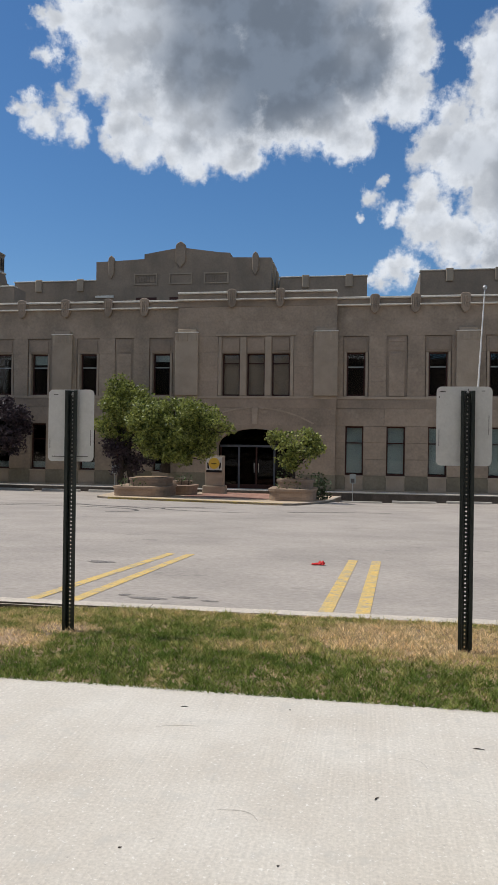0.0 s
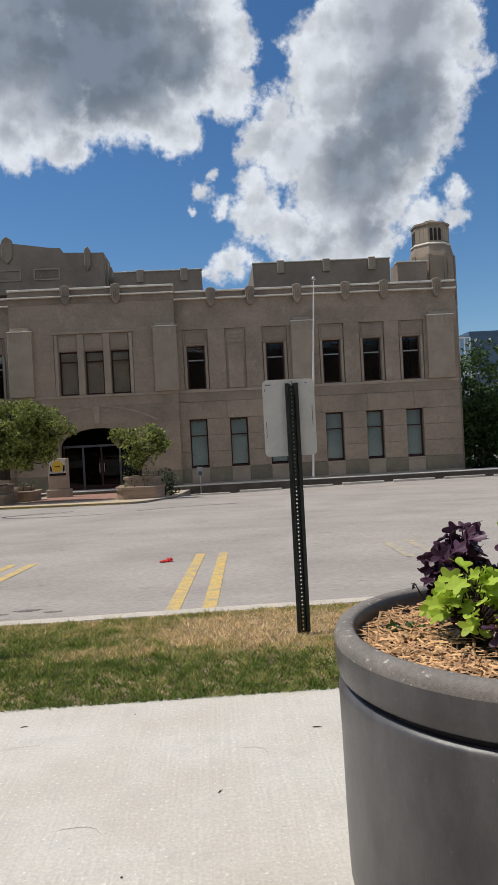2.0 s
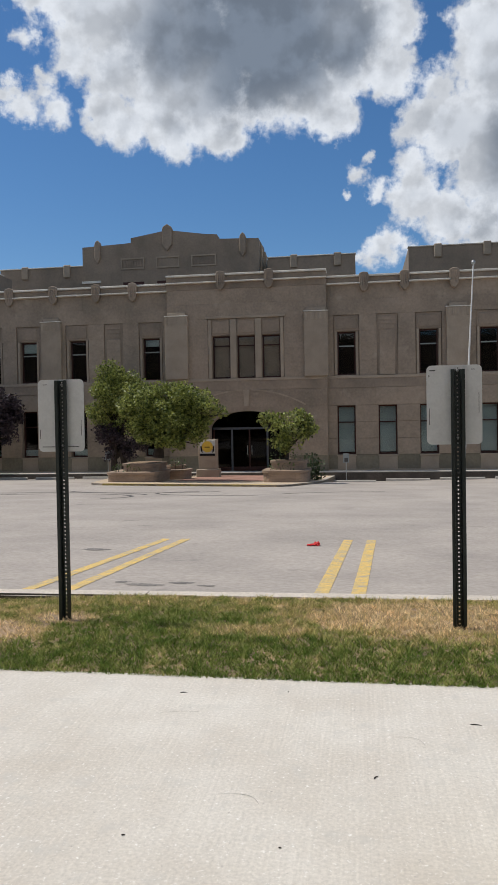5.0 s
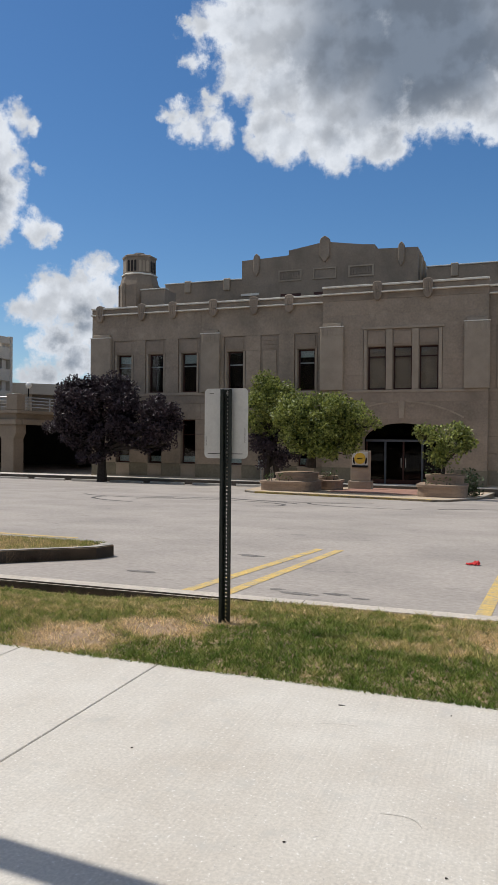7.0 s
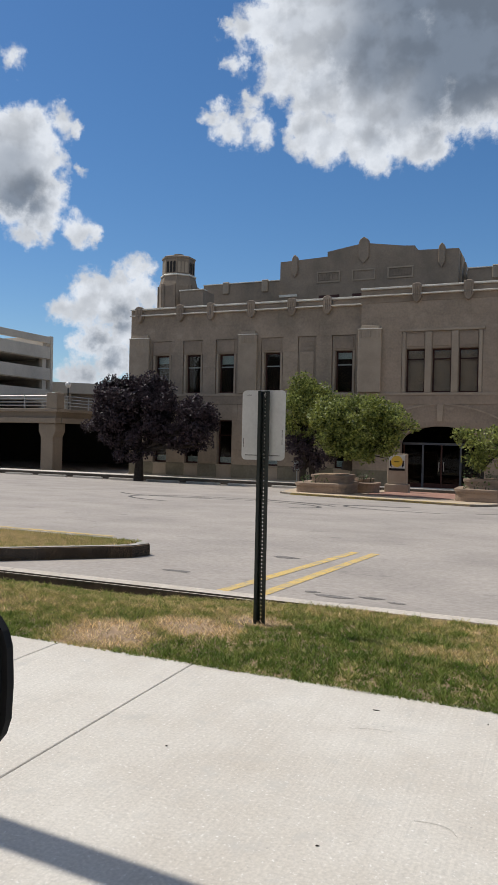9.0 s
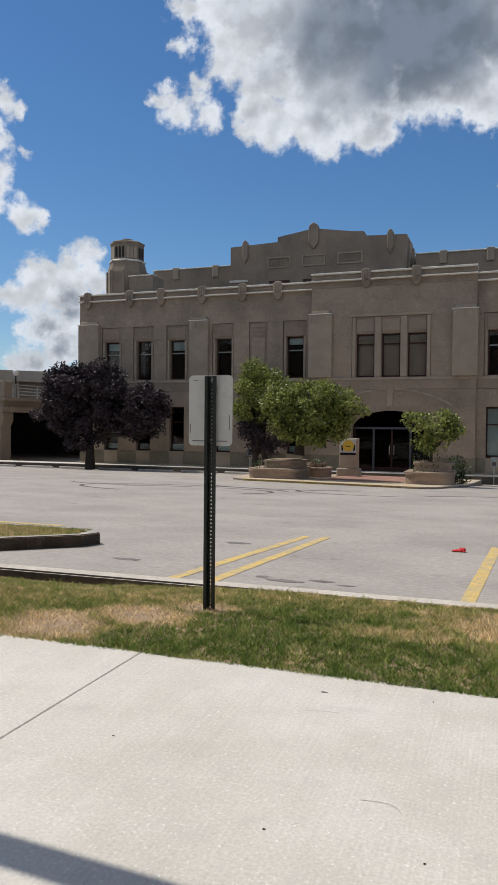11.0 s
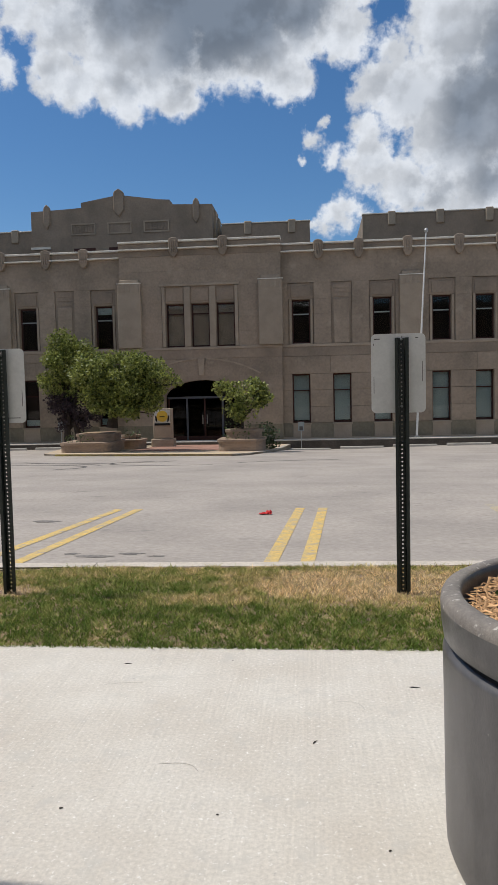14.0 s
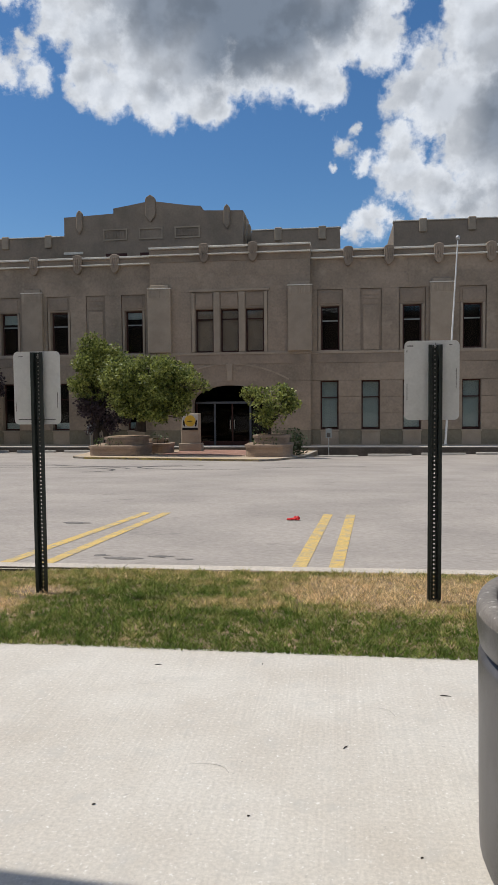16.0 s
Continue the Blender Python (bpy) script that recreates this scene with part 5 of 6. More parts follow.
# lime and dark purple plants
for k, (n_, x, y, m, h, sp, c, s, lab) in enumerate((
    ("coleus", 0.89, 2.22, PURPLE, 0.29, 0.11, 50, 0.080, "dark purple broad-leaved bedding plant"),
    ("sweet_potato_vine", 0.84, 1.98, LIME, 0.22, 0.13, 30, 0.075, "lime green lobed trailing plant in the planter"),
    ("sweet_potato_vine", 1.06, 2.00, LIME, 0.33, 0.12, 30, 0.085, "lime green lobed plant standing taller in the planter"),
    ("coleus", 0.97, 1.82, PURPLE, 0.17, 0.12, 26, 0.058, "low dark purple bedding plant in the planter"),
    ("coleus", 1.14, 2.20, PURPLE, 0.29, 0.15, 50, 0.07, "dark purple broad-leaved plant among lime leaves"),
    ("sweet_potato_vine", 1.15, 1.75, LIME, 0.22, 0.13, 26, 0.062, "lime green lobed plant near the planter rim"),
    ("coleus", 1.33, 1.95, PURPLE, 0.22, 0.12, 28, 0.065, "purple leafy plant in the planter"),
    ("sprig", 0.80, 2.24, BURGUNDY, 0.17, 0.09, 3, 0.030, "thin wilted sprig with two brown leaves"),
    ("sprig", 0.68, 2.12, DARKGREEN, 0.05, 0.05, 6, 0.045, "small grey green seedling beside mulch"),
    ("sprig", 0.80, 1.62, DARKGREEN, 0.035, 0.04, 7, 0.03, "small green weed at the planter rim"))):
    bedding_plant(n_, x, y, m, h, sp, c, s, lab, 20 + k)


def red_cloth():
    x0, y0 = -0.56, 9.45
    bm = bmesh.new()
    rs = random.Random(3)
    n, m = 9, 6
    g = []
    for i in range(n):
        row = []
        for j in range(m):
            u, v = i / (n - 1), j / (m - 1)
            x, y = x0 - 0.085 + 0.17 * u, y0 - 0.05 + 0.10 * v
            bump = 0.016 * max(0, math.sin(3.1 * u)) * math.sin(3.14 * v) + 0.045 * (u > 0.55) * math.sin(3.14 * v) * abs(math.sin(9 * u)) + 0.012 * rs.random()
            row.append(bm.verts.new((x, y + 0.02 * rs.random(), lot_z(x, y) + 0.006 + bump)))
        g.append(row)
    for a, b in zip(g, g[1:]):
        for j in range(m - 1):
            bm.faces.new((a[j], b[j], b[j + 1], a[j + 1]))
    ob = tagged(part("crumpled_cloth", bm, RED), "small crumpled red cloth lying on the asphalt", "litter")
    ob.modifiers.new("cloth", "SOLIDIFY").thickness = 0.004


red_cloth()


def twig(x, y, length, turn, bend):
    bm = bmesh.new()
    pts = []
    for k in range(6):
        u = k / 5 - 0.5
        a = radians(turn)
        px, py = u * length, bend * (0.25 - u * u) * length
        pts.append((x + px * math.cos(a) - py * math.sin(a), y + px * math.sin(a) + py * math.cos(a), 0.003))
    tube(bm, pts, [0.001, 0.0022, 0.0024, 0.002, 0.0014, 0.0008], 5)
    tagged(part("twig", bm, BARK), "small dry twig lying on the concrete", "twig", "twigs")


for x, y, L, a, b in ((-0.805, 3.39, 0.045, 5, 0.2), (0.10, 2.632, 0.035, 55, 0.5), (0.53, 3.15, 0.06, -8, 0.3), (-0.70, 2.16, 0.016, 20, 0), (0.31, 2.0, 0.012, 30, 0), (-0.3, 3.45, 0.015, 80, 0), (-1.5, 2.6, 0.014, 0, 0.2), (-0.2, 2.15, 0.012, 15, 0)):
    twig(x, y, L * 0.8, a, b)


def hairline(x0, y0, x1, y1, bend):
    bm = bmesh.new()
    pts = [Vector((x0 + (x1 - x0) * t + bend * math.sin(math.pi * t) * (y1 - y0 + 0.3), y0 + (y1 - y0) * t + bend * math.sin(math.pi * t) * 0.3, 0.0)) for t in [k / 12 for k in range(13)]]
    l, r = [], []
    for k, p in enumerate(pts):
        d = (pts[min(k + 1, 12)] - pts[max(k - 1, 0)]).normalized()
        s = Vector((d.y, -d.x, 0)) * 0.0011
        l.append(bm.verts.new((p.x - s.x, p.y - s.y, 0.0012)))
        r.append(bm.verts.new((p.x + s.x, p.y + s.y, 0.0012)))
    for k in range(12):
        bm.faces.new((l[k], r[k], r[k + 1], l[k + 1]))
    tagged(part("scratch", bm, MARK), "faint scratch mark in the concrete", "scratch", "scratches", "structure")


hairline(-0.87, 3.13, -0.68, 3.17, 0.05)
hairline(0.19, 2.995, 0.30, 2.92, 0.1)
hairline(-0.45, 2.45, -0.30, 2.40, 0.1)


def cafe_chair(cx, cy):
    """A black moulded chair with a rounded backrest."""
    root = thing("outdoor_chair", (cx, cy, 0), "black moulded outdoor chair with rounded backrest", "chair")
    out = []
    for k in range(28):
        a = 2 * math.pi * k / 28
        ca, sa = math.cos(a), math.sin(a)
        e = 0.55
        out.append((cx + 0.23 * math.copysign(abs(ca) ** e, ca), 0.862 + 0.142 * math.copysign(abs(sa) ** e, sa)))
    bm = prism(bmesh.new(), out, cy + 0.19, cy + 0.23)
    bmesh.ops.bevel(bm, geom=[e for e in bm.edges if e.calc_length() < 0.2 and abs(e.verts[0].co.y - e.verts[1].co.y) < 1e-5], offset=0.012, segments=2, affect="EDGES")
    part("backrest", bm, BLACK, root)
    part("seat", boxed(cx - 0.22, cy - 0.24, 0.43, cx + 0.22, cy + 0.2, 0.465, bev=0.014), BLACK, root)
    for sx in (-0.2, 0.2):
        part("leg", tube(bmesh.new(), [(cx + sx * 1.1, cy - 0.24, 0), (cx + sx, cy - 0.2, 0.44)], [0.012, 0.014], 8), BLACK, root)
        part("leg", tube(bmesh.new(), [(cx + sx * 0.8, cy + 0.16, 0), (cx + sx * 0.8, cy + 0.18, 0.44), (cx + sx * 0.7, cy + 0.20, 0.80)], [0.012, 0.014, 0.012], 8), BLACK, root)


cafe_chair(-1.10, 0.72)


def canopy():
    """An unseen open frame over the seat, added so that its bar shades the sidewalk."""
    root = thing("unseen_canopy_frame", (-5.6, 2.11, 0), "dark metal canopy frame added out of view to shade the sidewalk", "canopy")
    edge = lambda x: 1.97 - 0.062 * (x + 3.3)
    part("bar", slab(bmesh.new(), [(-6.4, edge(-6.4) - 0.07), (-1.7, edge(-1.7) - 0.07), (-1.7, edge(-1.7) + 0.07), (-6.4, edge(-6.4) + 0.07)], 3.05, 3.12), BLACK, root)
    for x in (-6.3, -4.9):
        part("canopy_post", boxed(x - 0.05, edge(x) - 0.05, 0, x + 0.05, edge(x) + 0.05, 3.05, bev=0.008), BLACK, root)


canopy()

# ---- in front of the building ----
def isl_z(x, y):
    return apron_z(x, y) + 0.08


APRON = [(-10.7, 28.1), (-10.0, 27.4), (-2.95, 26.2), (-2.45, 26.6), (-1.5, 29.8), (-1.2, WALK_Y - 0.17), (-12.6, WALK_Y - 0.17)]


def entrance_apron():
    bm = slab(bmesh.new(), [(x, y) for x, y in APRON], lambda x, y: isl_z(x, y) - 0.3, lambda x, y: isl_z(x, y) - 0.004)
    tagged(part("entrance_apron", bm, TAN), "tan concrete apron before the entrance", "pavement", kind="structure")
    kerb_run("apron_kerb", APRON[1:3], 0.17, isl_z, 0.25, KERB_YELLOW, "kerb of the entrance apron painted yellow", 2.2)
    kerb_run("apron_kerb", [APRON[0], APRON[1]], 0.17, isl_z, 0.25, KERB, "grey kerb at the apron's corner", 2.2)
    kerb_run("apron_kerb", APRON[2:6], 0.17, isl_z, 0.25, KERB, "grey kerb along the apron's side", 2.2)
    root = thing("brick_path", (FX, 33.5, isl_z(FX, 33.5)), "red brick path that leads to the doors", "path", kind="structure")
    mesh = mesh_of("brick", boxed(0.01, 0.01, -0.03, 0.39, 0.19, 0.012, bev=0.006), PAVER)
    for j in range(34):
        for i in range(9):
            x, y = FX - 1.8 + 0.4 * i + (0.2 if j % 2 else 0), 29.8 + 0.2 * j
            ob = new("brick", mesh)
            ob.location = (x, y, isl_z(x, y))
            under(ob, root)


entrance_apron()


def stone_planter(x0, x1, y0, y1, low, high, inset, label):
    z = isl_z((x0 + x1) / 2, y0) - 0.06
    root = thing("stone_planter", ((x0 + x1) / 2, (y0 + y1) / 2, z), label, "planter", "stone planters")

    def ring(a, b, c, d, r):
        out = []
        for qx, qy, a0 in ((b - r, c + r, -90), (b - r, d - r, 0), (a + r, d - r, 90), (a + r, c + r, 180)):
            for k in range(5):
                t = radians(a0 + 90 * k / 4)
                out.append((qx + r * math.cos(t), qy + r * math.sin(t)))
        return out

    part("lower_tier", slab(bmesh.new(), ring(x0, x1, y0, y1, 0.45), z, low - 0.10), PLANTER_STONE, root)
    part("lower_coping", slab(bmesh.new(), ring(x0 - 0.05, x1 + 0.05, y0 - 0.05, y1 + 0.05, 0.48), low - 0.10, low), PLANTER_STONE, root)
    a, b = x0 + inset[0], x1 - inset[1]
    part("upper_tier", slab(bmesh.new(), ring(a, b, y0 + 0.7, y1 - 0.2, 0.4), low, high - 0.10), PLANTER_STONE, root)
    part("upper_coping", slab(bmesh.new(), ring(a - 0.04, b + 0.04, y0 + 0.66, y1 - 0.16, 0.42), high - 0.10, high), PLANTER_STONE, root)
    part("earth", slab(bmesh.new(), ring(a + 0.2, b - 0.2, y0 + 0.9, y1 - 0.4, 0.3), high, high + 0.03), SOIL, root)


stone_planter(-10.3, -8.15, 28.6, 31.2, -0.52, -0.20, (0.45, 0.1), "two-tier tan stone planter under a tree")
stone_planter(-8.95, -7.6, 31.4, 33.0, -0.60, -0.42, (0.25, 0.25), "low tan stone planter behind another")
stone_planter(-3.8, -2.0, 28.5, 30.7, -0.48, -0.13, (0.25, 0.12), "small two-tier tan stone planter holding a young tree")


def shrub(name, clumps, mat, label, seed, size=0.09, per=420):
    z = min(c[2] - c[3] for c in clumps)
    root = thing(name, (clumps[0][0], clumps[0][1], z), label, "shrub", "shrubs")
    ob = new("foliage", leaves_mesh("foliage", mat, clumps, per, size, seed))
    under(ob, root)
    for cx, cy, cz, cr in clumps:
        part("stem", tube(bmesh.new(), [(cx, cy, z - 0.05), (cx + 0.03, cy, cz)], [0.02, 0.008], 5), BARK, root)


shrub("shrub", [(-9.85, 28.95, -0.40, 0.22), (-9.5, 29.0, -0.38, 0.22), (-10.05, 29.3, -0.36, 0.2), (-9.1, 28.95, -0.42, 0.2)], DARKGREEN, "low green and brown shrubs in the stone planter", 31, 0.08)
shrub("shrub", [(-8.2, 31.9, -0.28, 0.3), (-7.9, 32.0, -0.30, 0.25)], DARKGREEN, "dark low shrub at the planter's corner", 32, 0.08)
shrub("shrub", [(-3.5, 28.85, -0.35, 0.2), (-3.1, 28.8, -0.36, 0.2), (-2.7, 28.85, -0.36, 0.2), (-3.4, 29.6, 0.02, 0.3), (-2.9, 29.6, 0.05, 0.32), (-2.4, 29.7, 0.0, 0.3)], DARKGREEN, "low shrubs with brown tips under the young tree", 33, 0.08)
shrub("shrub", [(-1.95, 30.8, -0.50, 0.34), (-1.8, 31.1, -0.42, 0.34), (-2.05, 31.2, -0.2, 0.34), (-1.9, 30.8, -0.8, 0.3), (-1.72, 31.0, -0.8, 0.3), (-2.15, 31.0, -0.75, 0.3)], SHADY, "dark rounded bush beside the stone planter", 34, 0.11, 1000)


def tree(name, foot, limbs, lobes, mat, label, seed, size, per, n_scale=1.0, trunk_r=0.16):
    """A tree: trunk and limbs that reach into lobes (x, y, z, rx, ry, rz, clumps) of small leaves."""
    rs = random.Random(seed)
    root = thing(name, foot, label, "tree", "trees")
    bm = bmesh.new()
    fx, fy, fz = foot
    fork = Vector((fx, fy, fz)) + Vector(limbs[0])
    tube(bm, [(fx, fy, fz - 0.15), (fx + limbs[0][0] * 0.3, fy, fz + limbs[0][2] * 0.5), fork], [trunk_r * 1.25, trunk_r, trunk_r * 0.85], 9)
    clumps = []
    for lx, ly, lz, rx, ry, rz, n in lobes:
        pts = []
        for _ in range(int(n * n_scale)):
            while True:
                d = Vector((rs.uniform(-1, 1), rs.uniform(-1, 1), rs.uniform(-0.9, 1)))
                if 0.30 < d.length < 1:
                    break
            p = Vector((lx + d.x * rx, ly + d.y * ry, lz + d.z * rz))
            pts.append(p)
            clumps.append((*p, rs.uniform(0.20, 0.42) * min(1.4, max(0.6, rz))))
        c = Vector((lx, ly, lz - rz * 0.3))
        mid = fork.lerp(c, 0.5) + Vector((rs.uniform(-0.15, 0.15), rs.uniform(-0.15, 0.15), 0.1))
        tube(bm, [fork, mid, c], [trunk_r * 0.7, trunk_r * 0.5, trunk_r * 0.3], 7)
        for p in rs.sample(pts, min(len(pts), 14)):
            s = mid.lerp(c, rs.random())
            tube(bm, [s, s.lerp(p, 0.5) + Vector((0, 0, 0.06)), p], [trunk_r * 0.25, trunk_r * 0.15, 0.01], 5)
    part("trunk", bm, BARK, root)
    ob = new("crown", leaves_mesh("crown", mat, clumps, per, size, seed))
    under(ob, root)


tree("tree", (-8.38, 29.81, 0.18), [(0.15, 0, 0.55)], [(-7.78, 29.55, 2.11, 1.73, 1.47, 0.99, 95), (-6.31, 29.38, 1.98, 0.86, 0.95, 0.69, 30), (-9.05, 29.64, 2.33, 0.95, 1.04, 0.85, 44), (-7.08, 29.46, 1.42, 1.30, 1.04, 0.48, 34), (-8.90, 29.38, 1.46, 0.86, 0.86, 0.60, 26), (-8.9, 29.6, 1.25, 0.85, 0.8, 0.45, 26), (-6.9, 29.5, 1.35, 0.8, 0.7, 0.35, 16), (-8.0, 29.4, 0.92, 1.35, 0.9, 0.42, 46), (-6.95, 29.4, 1.15, 0.95, 0.8, 0.36, 30), (-7.5, 29.3, 0.68, 1.1, 0.8, 0.25, 20)], GREEN, "small spreading green tree in a stone planter", 41, 0.115, 1250, 1.0, 0.2)
tree("tree", (-12.6, 36.3, -1.1), [(0.1, 0, 1.5)], [(-12.5, 36.2, 3.3, 1.1, 1.0, 1.25, 60), (-12.6, 36.2, 2.0, 1.25, 0.9, 0.9, 46), (-11.4, 36.2, 2.9, 0.9, 0.8, 0.9, 26)], GREEN, "slender green tree behind the stone planter", 42, 0.12, 1150)
tree("tree", (-12.0, 36.4, -1.1), [(-0.2, 0, 1.2)], [(-12.5, 36.4, 1.0, 1.0, 0.8, 0.85, 40), (-11.6, 36.4, 0.5, 0.8, 0.7, 0.7, 24), (-12.4, 36.4, -0.1, 0.8, 0.7, 0.5, 20)], BURGUNDY, "small dark-leaved tree below a green one", 46, 0.12, 800)
tree("tree", (-2.90, 29.61, 0.04), [(0.05, 0, 0.28)], [(-2.80, 29.61, 1.34, 1.07, 0.84, 0.51, 50), (-2.15, 29.51, 1.48, 0.51, 0.56, 0.42, 15), (-3.64, 29.51, 1.53, 0.47, 0.47, 0.28, 10), (-2.52, 29.51, 0.78, 0.75, 0.56, 0.36, 22), (-3.05, 29.5, 0.62, 0.6, 0.5, 0.3, 16), (-1.85, 29.5, 1.2, 0.4, 0.4, 0.2, 8)], GREEN, "young green tree in a small stone planter", 43, 0.115, 900, 1.0, 0.06)
tree("tree", (-22.05, 35.4, -1.12), [(0.0, 0, 1.5)], [(-22.2, 35.4, 3.0, 2.6, 1.8, 1.75, 150), (-24.2, 35.2, 1.9, 1.2, 1.0, 0.8, 30), (-18.4, 35.3, 2.2, 1.0, 1.0, 1.15, 48), (-20.6, 35.4, 1.6, 1.4, 1.2, 0.8, 40), (-22.4, 35.2, 1.2, 2.0, 1.2, 0.8, 60), (-22.1, 34.9, 0.3, 1.5, 0.9, 0.6, 40), (-19.0, 35.4, 0.9, 1.5, 0.9, 0.6, 30)], BURGUNDY, "dark burgundy-leaved tree before the building", 44, 0.15, 900, 1.0, 0.24)
for k, (x, y, h, r) in enumerate(((18.0, 47, 8.2, 3.0), (22.0, 46, 7.8, 3.4), (26.5, 51, 10.2, 4.0), (16.8, 55, 8.6, 2.8), (30.5, 48, 9.0, 3.8))):
    z0 = -1.4
    tree("tree", (x, y, z0), [(0.1, 0, 1.6)], [(x, y, z0 + h * 0.62, r, r, h * 0.36, 150), (x - r * 0.4, y - 1.2, z0 + h * 0.34, r * 0.9, r * 0.8, h * 0.30, 90)], DARKGREEN, "broad dark green tree beside the building", 50 + k, 0.24, 150, 1.0, 0.2)
shrub("hedge", [(14.8 + 0.8 * (k % 18), 43.6 + 0.5 * (k % 3), -0.9 + 1.0 * (k // 18) + 0.15 * (k % 2), 0.95) for k in range(72)], DARKGREEN, "dark overgrown hedge beyond the building's corner", 60, 0.2, 620)


def monument():
    x, y = -7.22, 34.6
    z = isl_z(x, y) - 0.02
    root = thing("monument_sign", (x, y, z), "pale stone marker with a yellow emblem plaque", "sign")
    part("foot", boxed(x - 0.56, y - 0.28, z - 0.05, x + 0.56, y + 0.28, z + 0.42, bev=0.03), STONE_TRIM, root)
    part("shaft", boxed(x - 0.45, y - 0.20, z + 0.42, x + 0.45, y + 0.20, z + 1.86, bev=0.02), STONE_TRIM, root)
    pl = part("plaque", boxed(x - 0.38, y - 0.225, z + 1.06, x + 0.38, y - 0.205, z + 1.80, bev=0.004), PLAQUE_W, root, "white plaque with dark base")
    part("plaque_foot", boxed(x - 0.38, y - 0.236, z + 1.06, x + 0.38, y - 0.226, z + 1.17), BLACK, pl)
    bm = lathe(bmesh.new(), [(0.27, 0), (0.27, 0.012)], 24)
    bmesh.ops.transform(bm, matrix=Matrix.Translation((x, y - 0.226, z + 1.50)) @ Matrix.Rotation(radians(90), 4, "X"), verts=bm.verts[:])
    part("emblem_disc", bm, PLAQUE_Y, pl)
    for s in (-1, 1):
        out = [(x + s * 0.24, z + 1.20), (x + s * 0.33, z + 1.30), (x + s * 0.34, z + 1.52), (x + s * 0.29, z + 1.55), (x + s * 0.25, z + 1.36)]
        part("emblem_wreath", prism(bmesh.new(), out, y - 0.236, y - 0.226), BLACK, pl)
    part("emblem_bar", boxed(x - 0.12, y - 0.246, z + 1.46, x + 0.12, y - 0.239, z + 1.50), BLACK, pl)


monument()


def small_sign(x, y, label, mat=DULL):
    z = lot_z(x, y) + 0.1
    root = thing("small_sign", (x, y, z), label, "sign", "parking bay signs")
    part("pole", tube(bmesh.new(), [(x, y, z - 0.2), (x, y, z + 1.35)], [0.025, 0.025], 8), STEEL, root)
    pl = part("plate", boxed(x - 0.15, y - 0.05, z + 0.88, x + 0.15, y - 0.03, z + 1.34, bev=0.005), mat, root)
    part("symbol", boxed(x - 0.09, y - 0.056, z + 0.92, x + 0.09, y - 0.051, z + 1.12), SCUFF, pl)


small_sign(-13.15, 37.0, "small white parking bay sign on a thin pole")
small_sign(-0.65, 37.0, "small white parking bay sign before a window")


def flagpole():
    x, y = 5.22, 37.9
    root = thing("flagpole", (x, y, WALK_Z), "tall thin white flagpole without a flag", "flagpole")
    part("pole", tube(bmesh.new(), [(x, y, WALK_Z), (x + 0.26, y, 4.0), (x + 0.54, y, 9.25)], [0.06, 0.05, 0.03], 10), WHITE, root)
    part("truck", lathe(bmesh.new(), [(0.03, 9.18), (0.09, 9.22), (0.11, 9.30), (0.08, 9.38), (0.02, 9.42)], 10, (x + 0.54, y)), STEEL, root)
    part("base_flange", lathe(bmesh.new(), [(0.16, WALK_Z), (0.16, WALK_Z + 0.04), (0.07, WALK_Z + 0.10)], 12, (x, y)), STEEL, root)


flagpole()


# ---- parking deck and distance ----
def parking_deck():
    root = thing("parking_garage", (-56, 60, -1.6), "pale concrete multi-storey parking garage with open decks", "garage")
    x = -55.75
    for z0, z1 in ((11.85, 12.65), (10.05, 11.45), (7.55, 8.95), (5.05, 6.45), (2.55, 3.95)):
        part("parapet_band", boxed(x - 0.3, 10, z0, x, 69.6, z1, bev=0.03), GARAGE, root)
        if z0 < 11:
            part("deck_slab", boxed(x - 24, 10, z0 - 0.05, x - 0.32, 69.6, z0 + 0.3), GARAGE, root)
    for y in (14, 23, 32, 41, 50, 59, 68.9):
        part("column", boxed(x - 0.75, y - 0.35, -1.6, x - 0.31, y + 0.35, 12.0), GARAGE, root)
    part("end_wall", boxed(x - 24, 69.61, -1.6, x + 0.05, 70, 12.75), GARAGE, root)
    # near-black sheet stands for the shade deep in the open decks
    part("back_wall", boxed(x - 24.3, 10, -1.6, x - 24.01, 70, 9.0), DARK, root)


parking_deck()


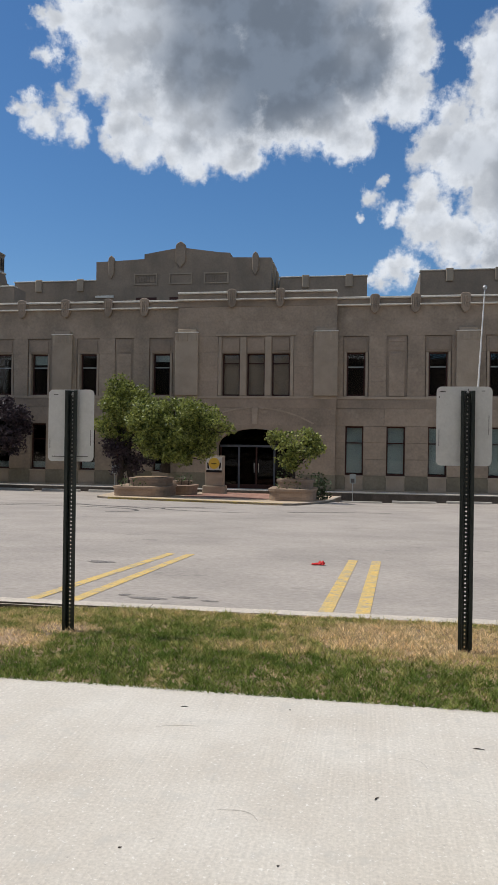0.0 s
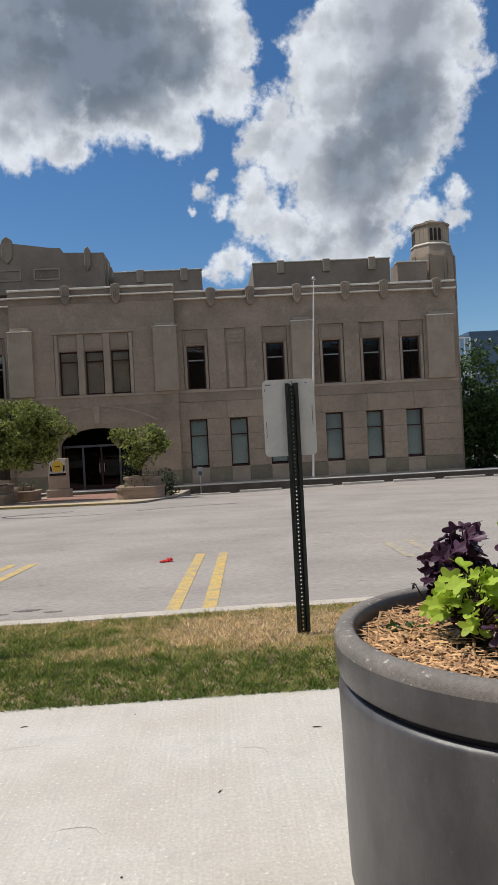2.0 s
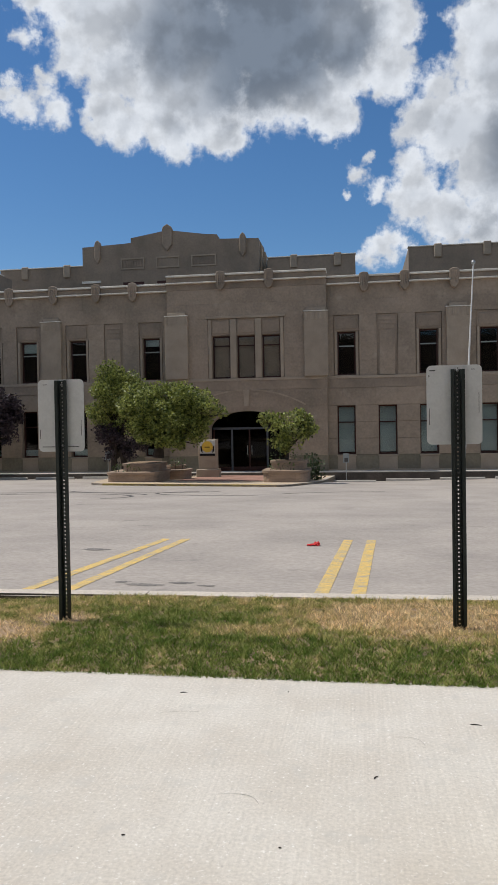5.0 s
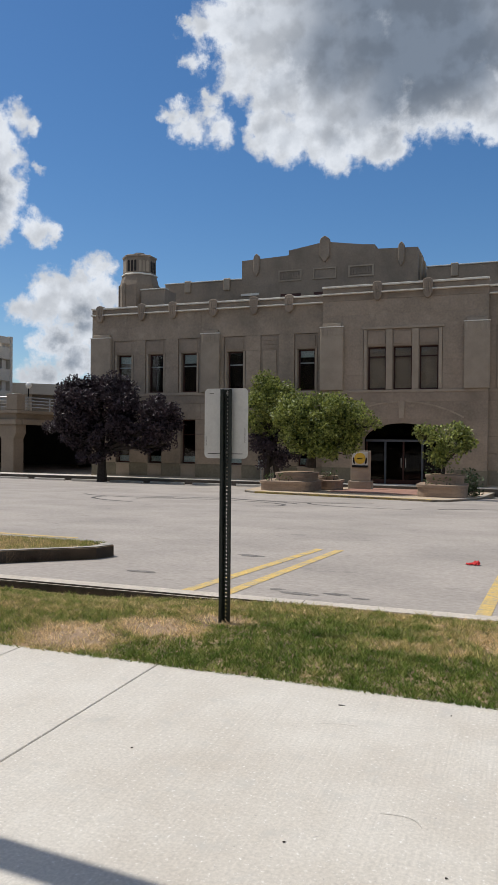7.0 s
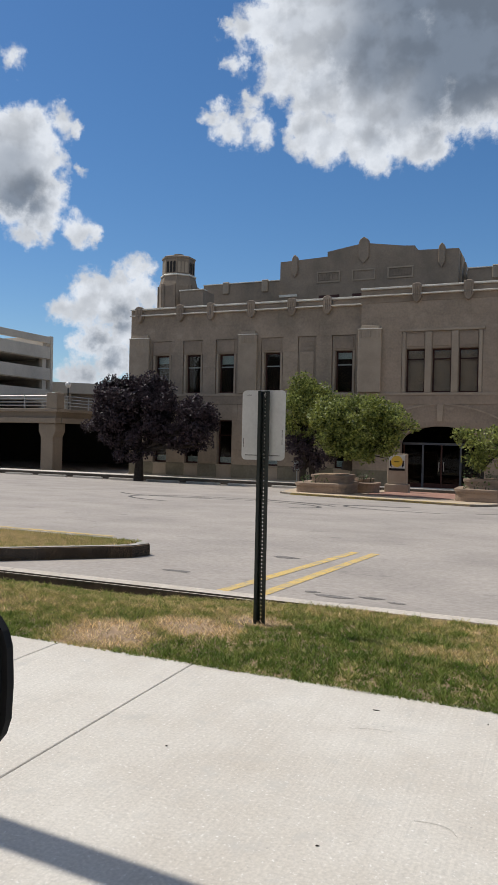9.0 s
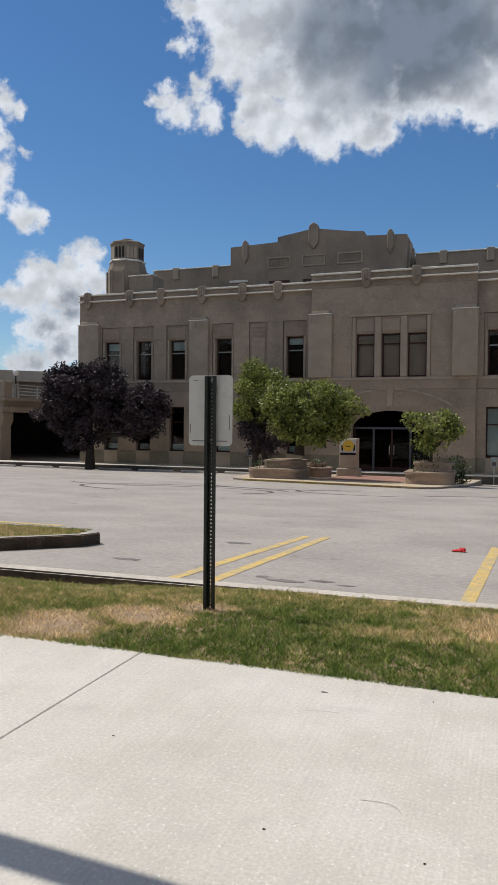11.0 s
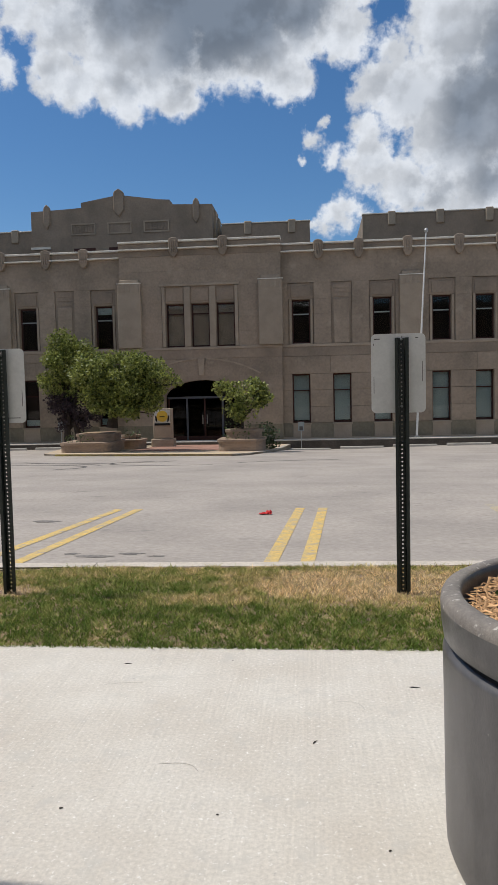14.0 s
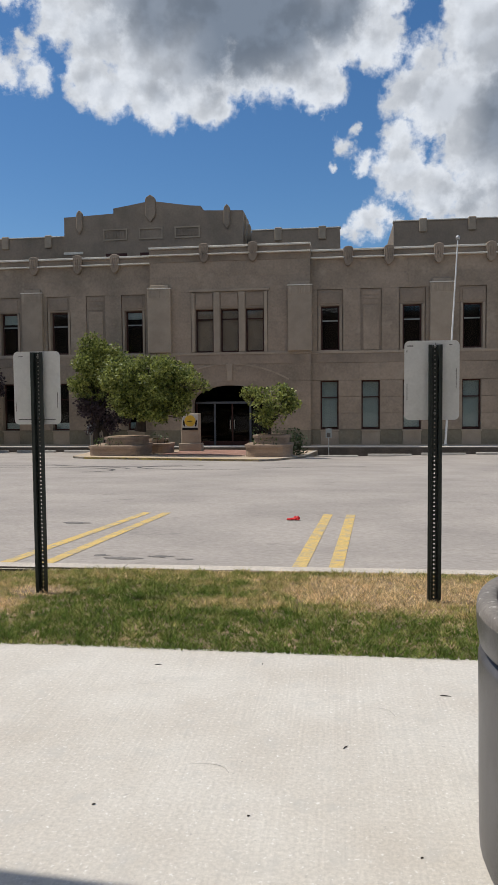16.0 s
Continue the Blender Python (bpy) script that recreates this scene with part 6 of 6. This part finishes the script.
def elevated_drive():
    root = thing("elevated_drive", (-33, 42, -1.55), "concrete elevated drive on flared columns with pipe rails", "bridge")
    part("deck", boxed(-80, 41.0, 2.35, -32.3, 60, 2.95), DRIVE, root)
    part("edge_beam", boxed(-80, 40.8, 2.02, -32.2, 41.45, 2.40, bev=0.03), DRIVE, root)
    part("edge_beam", boxed(-32.7, 41.46, 2.02, -32.1, 60, 2.40, bev=0.03), DRIVE, root)
    part("deck_lip", boxed(-80, 40.7, 2.80, -32.0, 41.0, 3.02, bev=0.02), DRIVE, root)
    part("deck_lip", boxed(-32.3, 41.01, 2.80, -32.0, 60, 3.02, bev=0.02), DRIVE, root)
    part("link_deck", boxed(-31.9, 48.5, 2.1, -25.2, 60, 2.95), DRIVE, root)
    # near-black sheet paints the shade under the drive
    part("retaining_wall", boxed(-80, 59.0, -2, -25.2, 59.4, 2.3), DARK, root)
    for cx in (-33.05, -47.0, -61.0):
        o = [(cx - 0.52, -1.75), (cx + 0.52, -1.75), (cx + 0.52, 1.05), (cx + 0.72, 1.45), (cx + 0.72, 2.02), (cx - 0.72, 2.02), (cx - 0.72, 1.45), (cx - 0.52, 1.05)]
        bm = prism(bmesh.new(), o, 41.0, 42.1)
        bmesh.ops.bevel(bm, geom=bm.edges[:], offset=0.03, segments=1, affect="EDGES")
        part("column", bm, DRIVE, root)
    rails = (3.25, 3.48, 3.70, 3.92)
    for h in rails:
        part("rail", tube(bmesh.new(), [(-80, 40.9, h), (-33.0, 40.9, h)], [0.035, 0.035], 6), STEEL, root)
        part("rail", tube(bmesh.new(), [(-32.15, 41.4, h), (-32.15, 60, h)], [0.035, 0.035], 6), STEEL, root)
    for k in range(19):
        part("rail_post", boxed(-80 + 2.5 * k, 40.87, 3.0, -79.92 + 2.5 * k, 40.95, 3.98), STEEL, root)
    for k in range(8):
        part("rail_post", boxed(-32.19, 42 + 2.5 * k, 3.0, -32.11, 42.08 + 2.5 * k, 3.98), STEEL, root)
    part("corner_pier", boxed(-32.95, 40.75, 3.02, -32.05, 41.6, 4.12, bev=0.03), DRIVE, root)
    ramp = thing("sloped_ramp", (-50, 72, -1.5), "far concrete ramp bridge behind the drive", "bridge")
    part("ramp_beam", slab(bmesh.new(), [(-57, 71), (-26, 71), (-26, 73), (-57, 73)], lambda a, b: 6.3 - 0.05 * (a + 57), lambda a, b: 7.55 - 0.05 * (a + 57)), GARAGE, ramp)
    part("ramp_wall", slab(bmesh.new(), [(-57, 72.2), (-26, 72.2), (-26, 72.8), (-57, 72.8)], -1.8, lambda a, b: 6.28 - 0.05 * (a + 57)), DRIVE, ramp)
    for cx in (-55, -46, -39):
        part("ramp_column", boxed(cx - 0.4, 71.6, -1.7, cx + 0.4, 72.4, 6.3 - 0.05 * (cx + 57)), GARAGE, ramp)


elevated_drive()


def globe_lamp(x, y, z):
    root = thing("globe_lamp", (x, y, z), "short post lamp with a white globe on the deck", "lamp")
    part("pole", tube(bmesh.new(), [(x, y, z), (x, y, z + 1.75)], [0.06, 0.045], 8), BLACK, root)
    prof = [(0.06, z + 1.75), (0.12, z + 1.78)] + [(0.22 * math.sin(radians(a)), z + 1.98 - 0.22 * math.cos(radians(a))) for a in range(40, 175, 15)]
    part("globe", lathe(bmesh.new(), prof, 14, (x, y)), GLOBE, root, smooth=True)


globe_lamp(-33.6, 44.0, 2.95)
shrub("shrub", [(-30.9, 49.3, 3.35, 0.45), (-30.2, 49.4, 3.3, 0.4), (-29.4, 49.4, 3.35, 0.45), (-28.6, 49.3, 3.3, 0.4)], LIME, "yellow green shrub on the elevated deck", 63, 0.16, 200)


def office_block():
    root = thing("office_building", (60, 130, -2), "distant blue-glass office building with white framed corner", "building")
    part("tower", boxed(43.6, 120, -2, 85, 150, 16.2), BLUEGLASS, root)
    part("roof_edge", boxed(43.5, 119.9, 16.2, 85.1, 150.1, 16.7), BLUEGLASS, root)
    for k in range(5):
        part("floor_band", boxed(43.55, 119.85, 0.8 + 3.2 * k, 85, 119.99, 1.6 + 3.2 * k), BLUEGLASS, root)
    for k in range(3):
        part("corner_post", boxed(41.6 + 0.95 * k, 119.7, -2, 41.75 + 0.95 * k, 119.9, 15.6), WHITE, root)
    for k in range(6):
        part("corner_rail", boxed(41.6, 119.7, 0.6 + 3.0 * k, 43.59, 119.88, 0.8 + 3.0 * k), WHITE, root)
    # white paint stands in for the light of these top windows
    for k in range(7):
        part("lit_window", boxed(44.4 + 2.0 * k + 0.4 * (k % 2), 119.92, 15.0, 44.8 + 2.0 * k + 0.4 * (k % 2), 119.99, 15.5), WHITE, root)


office_block()
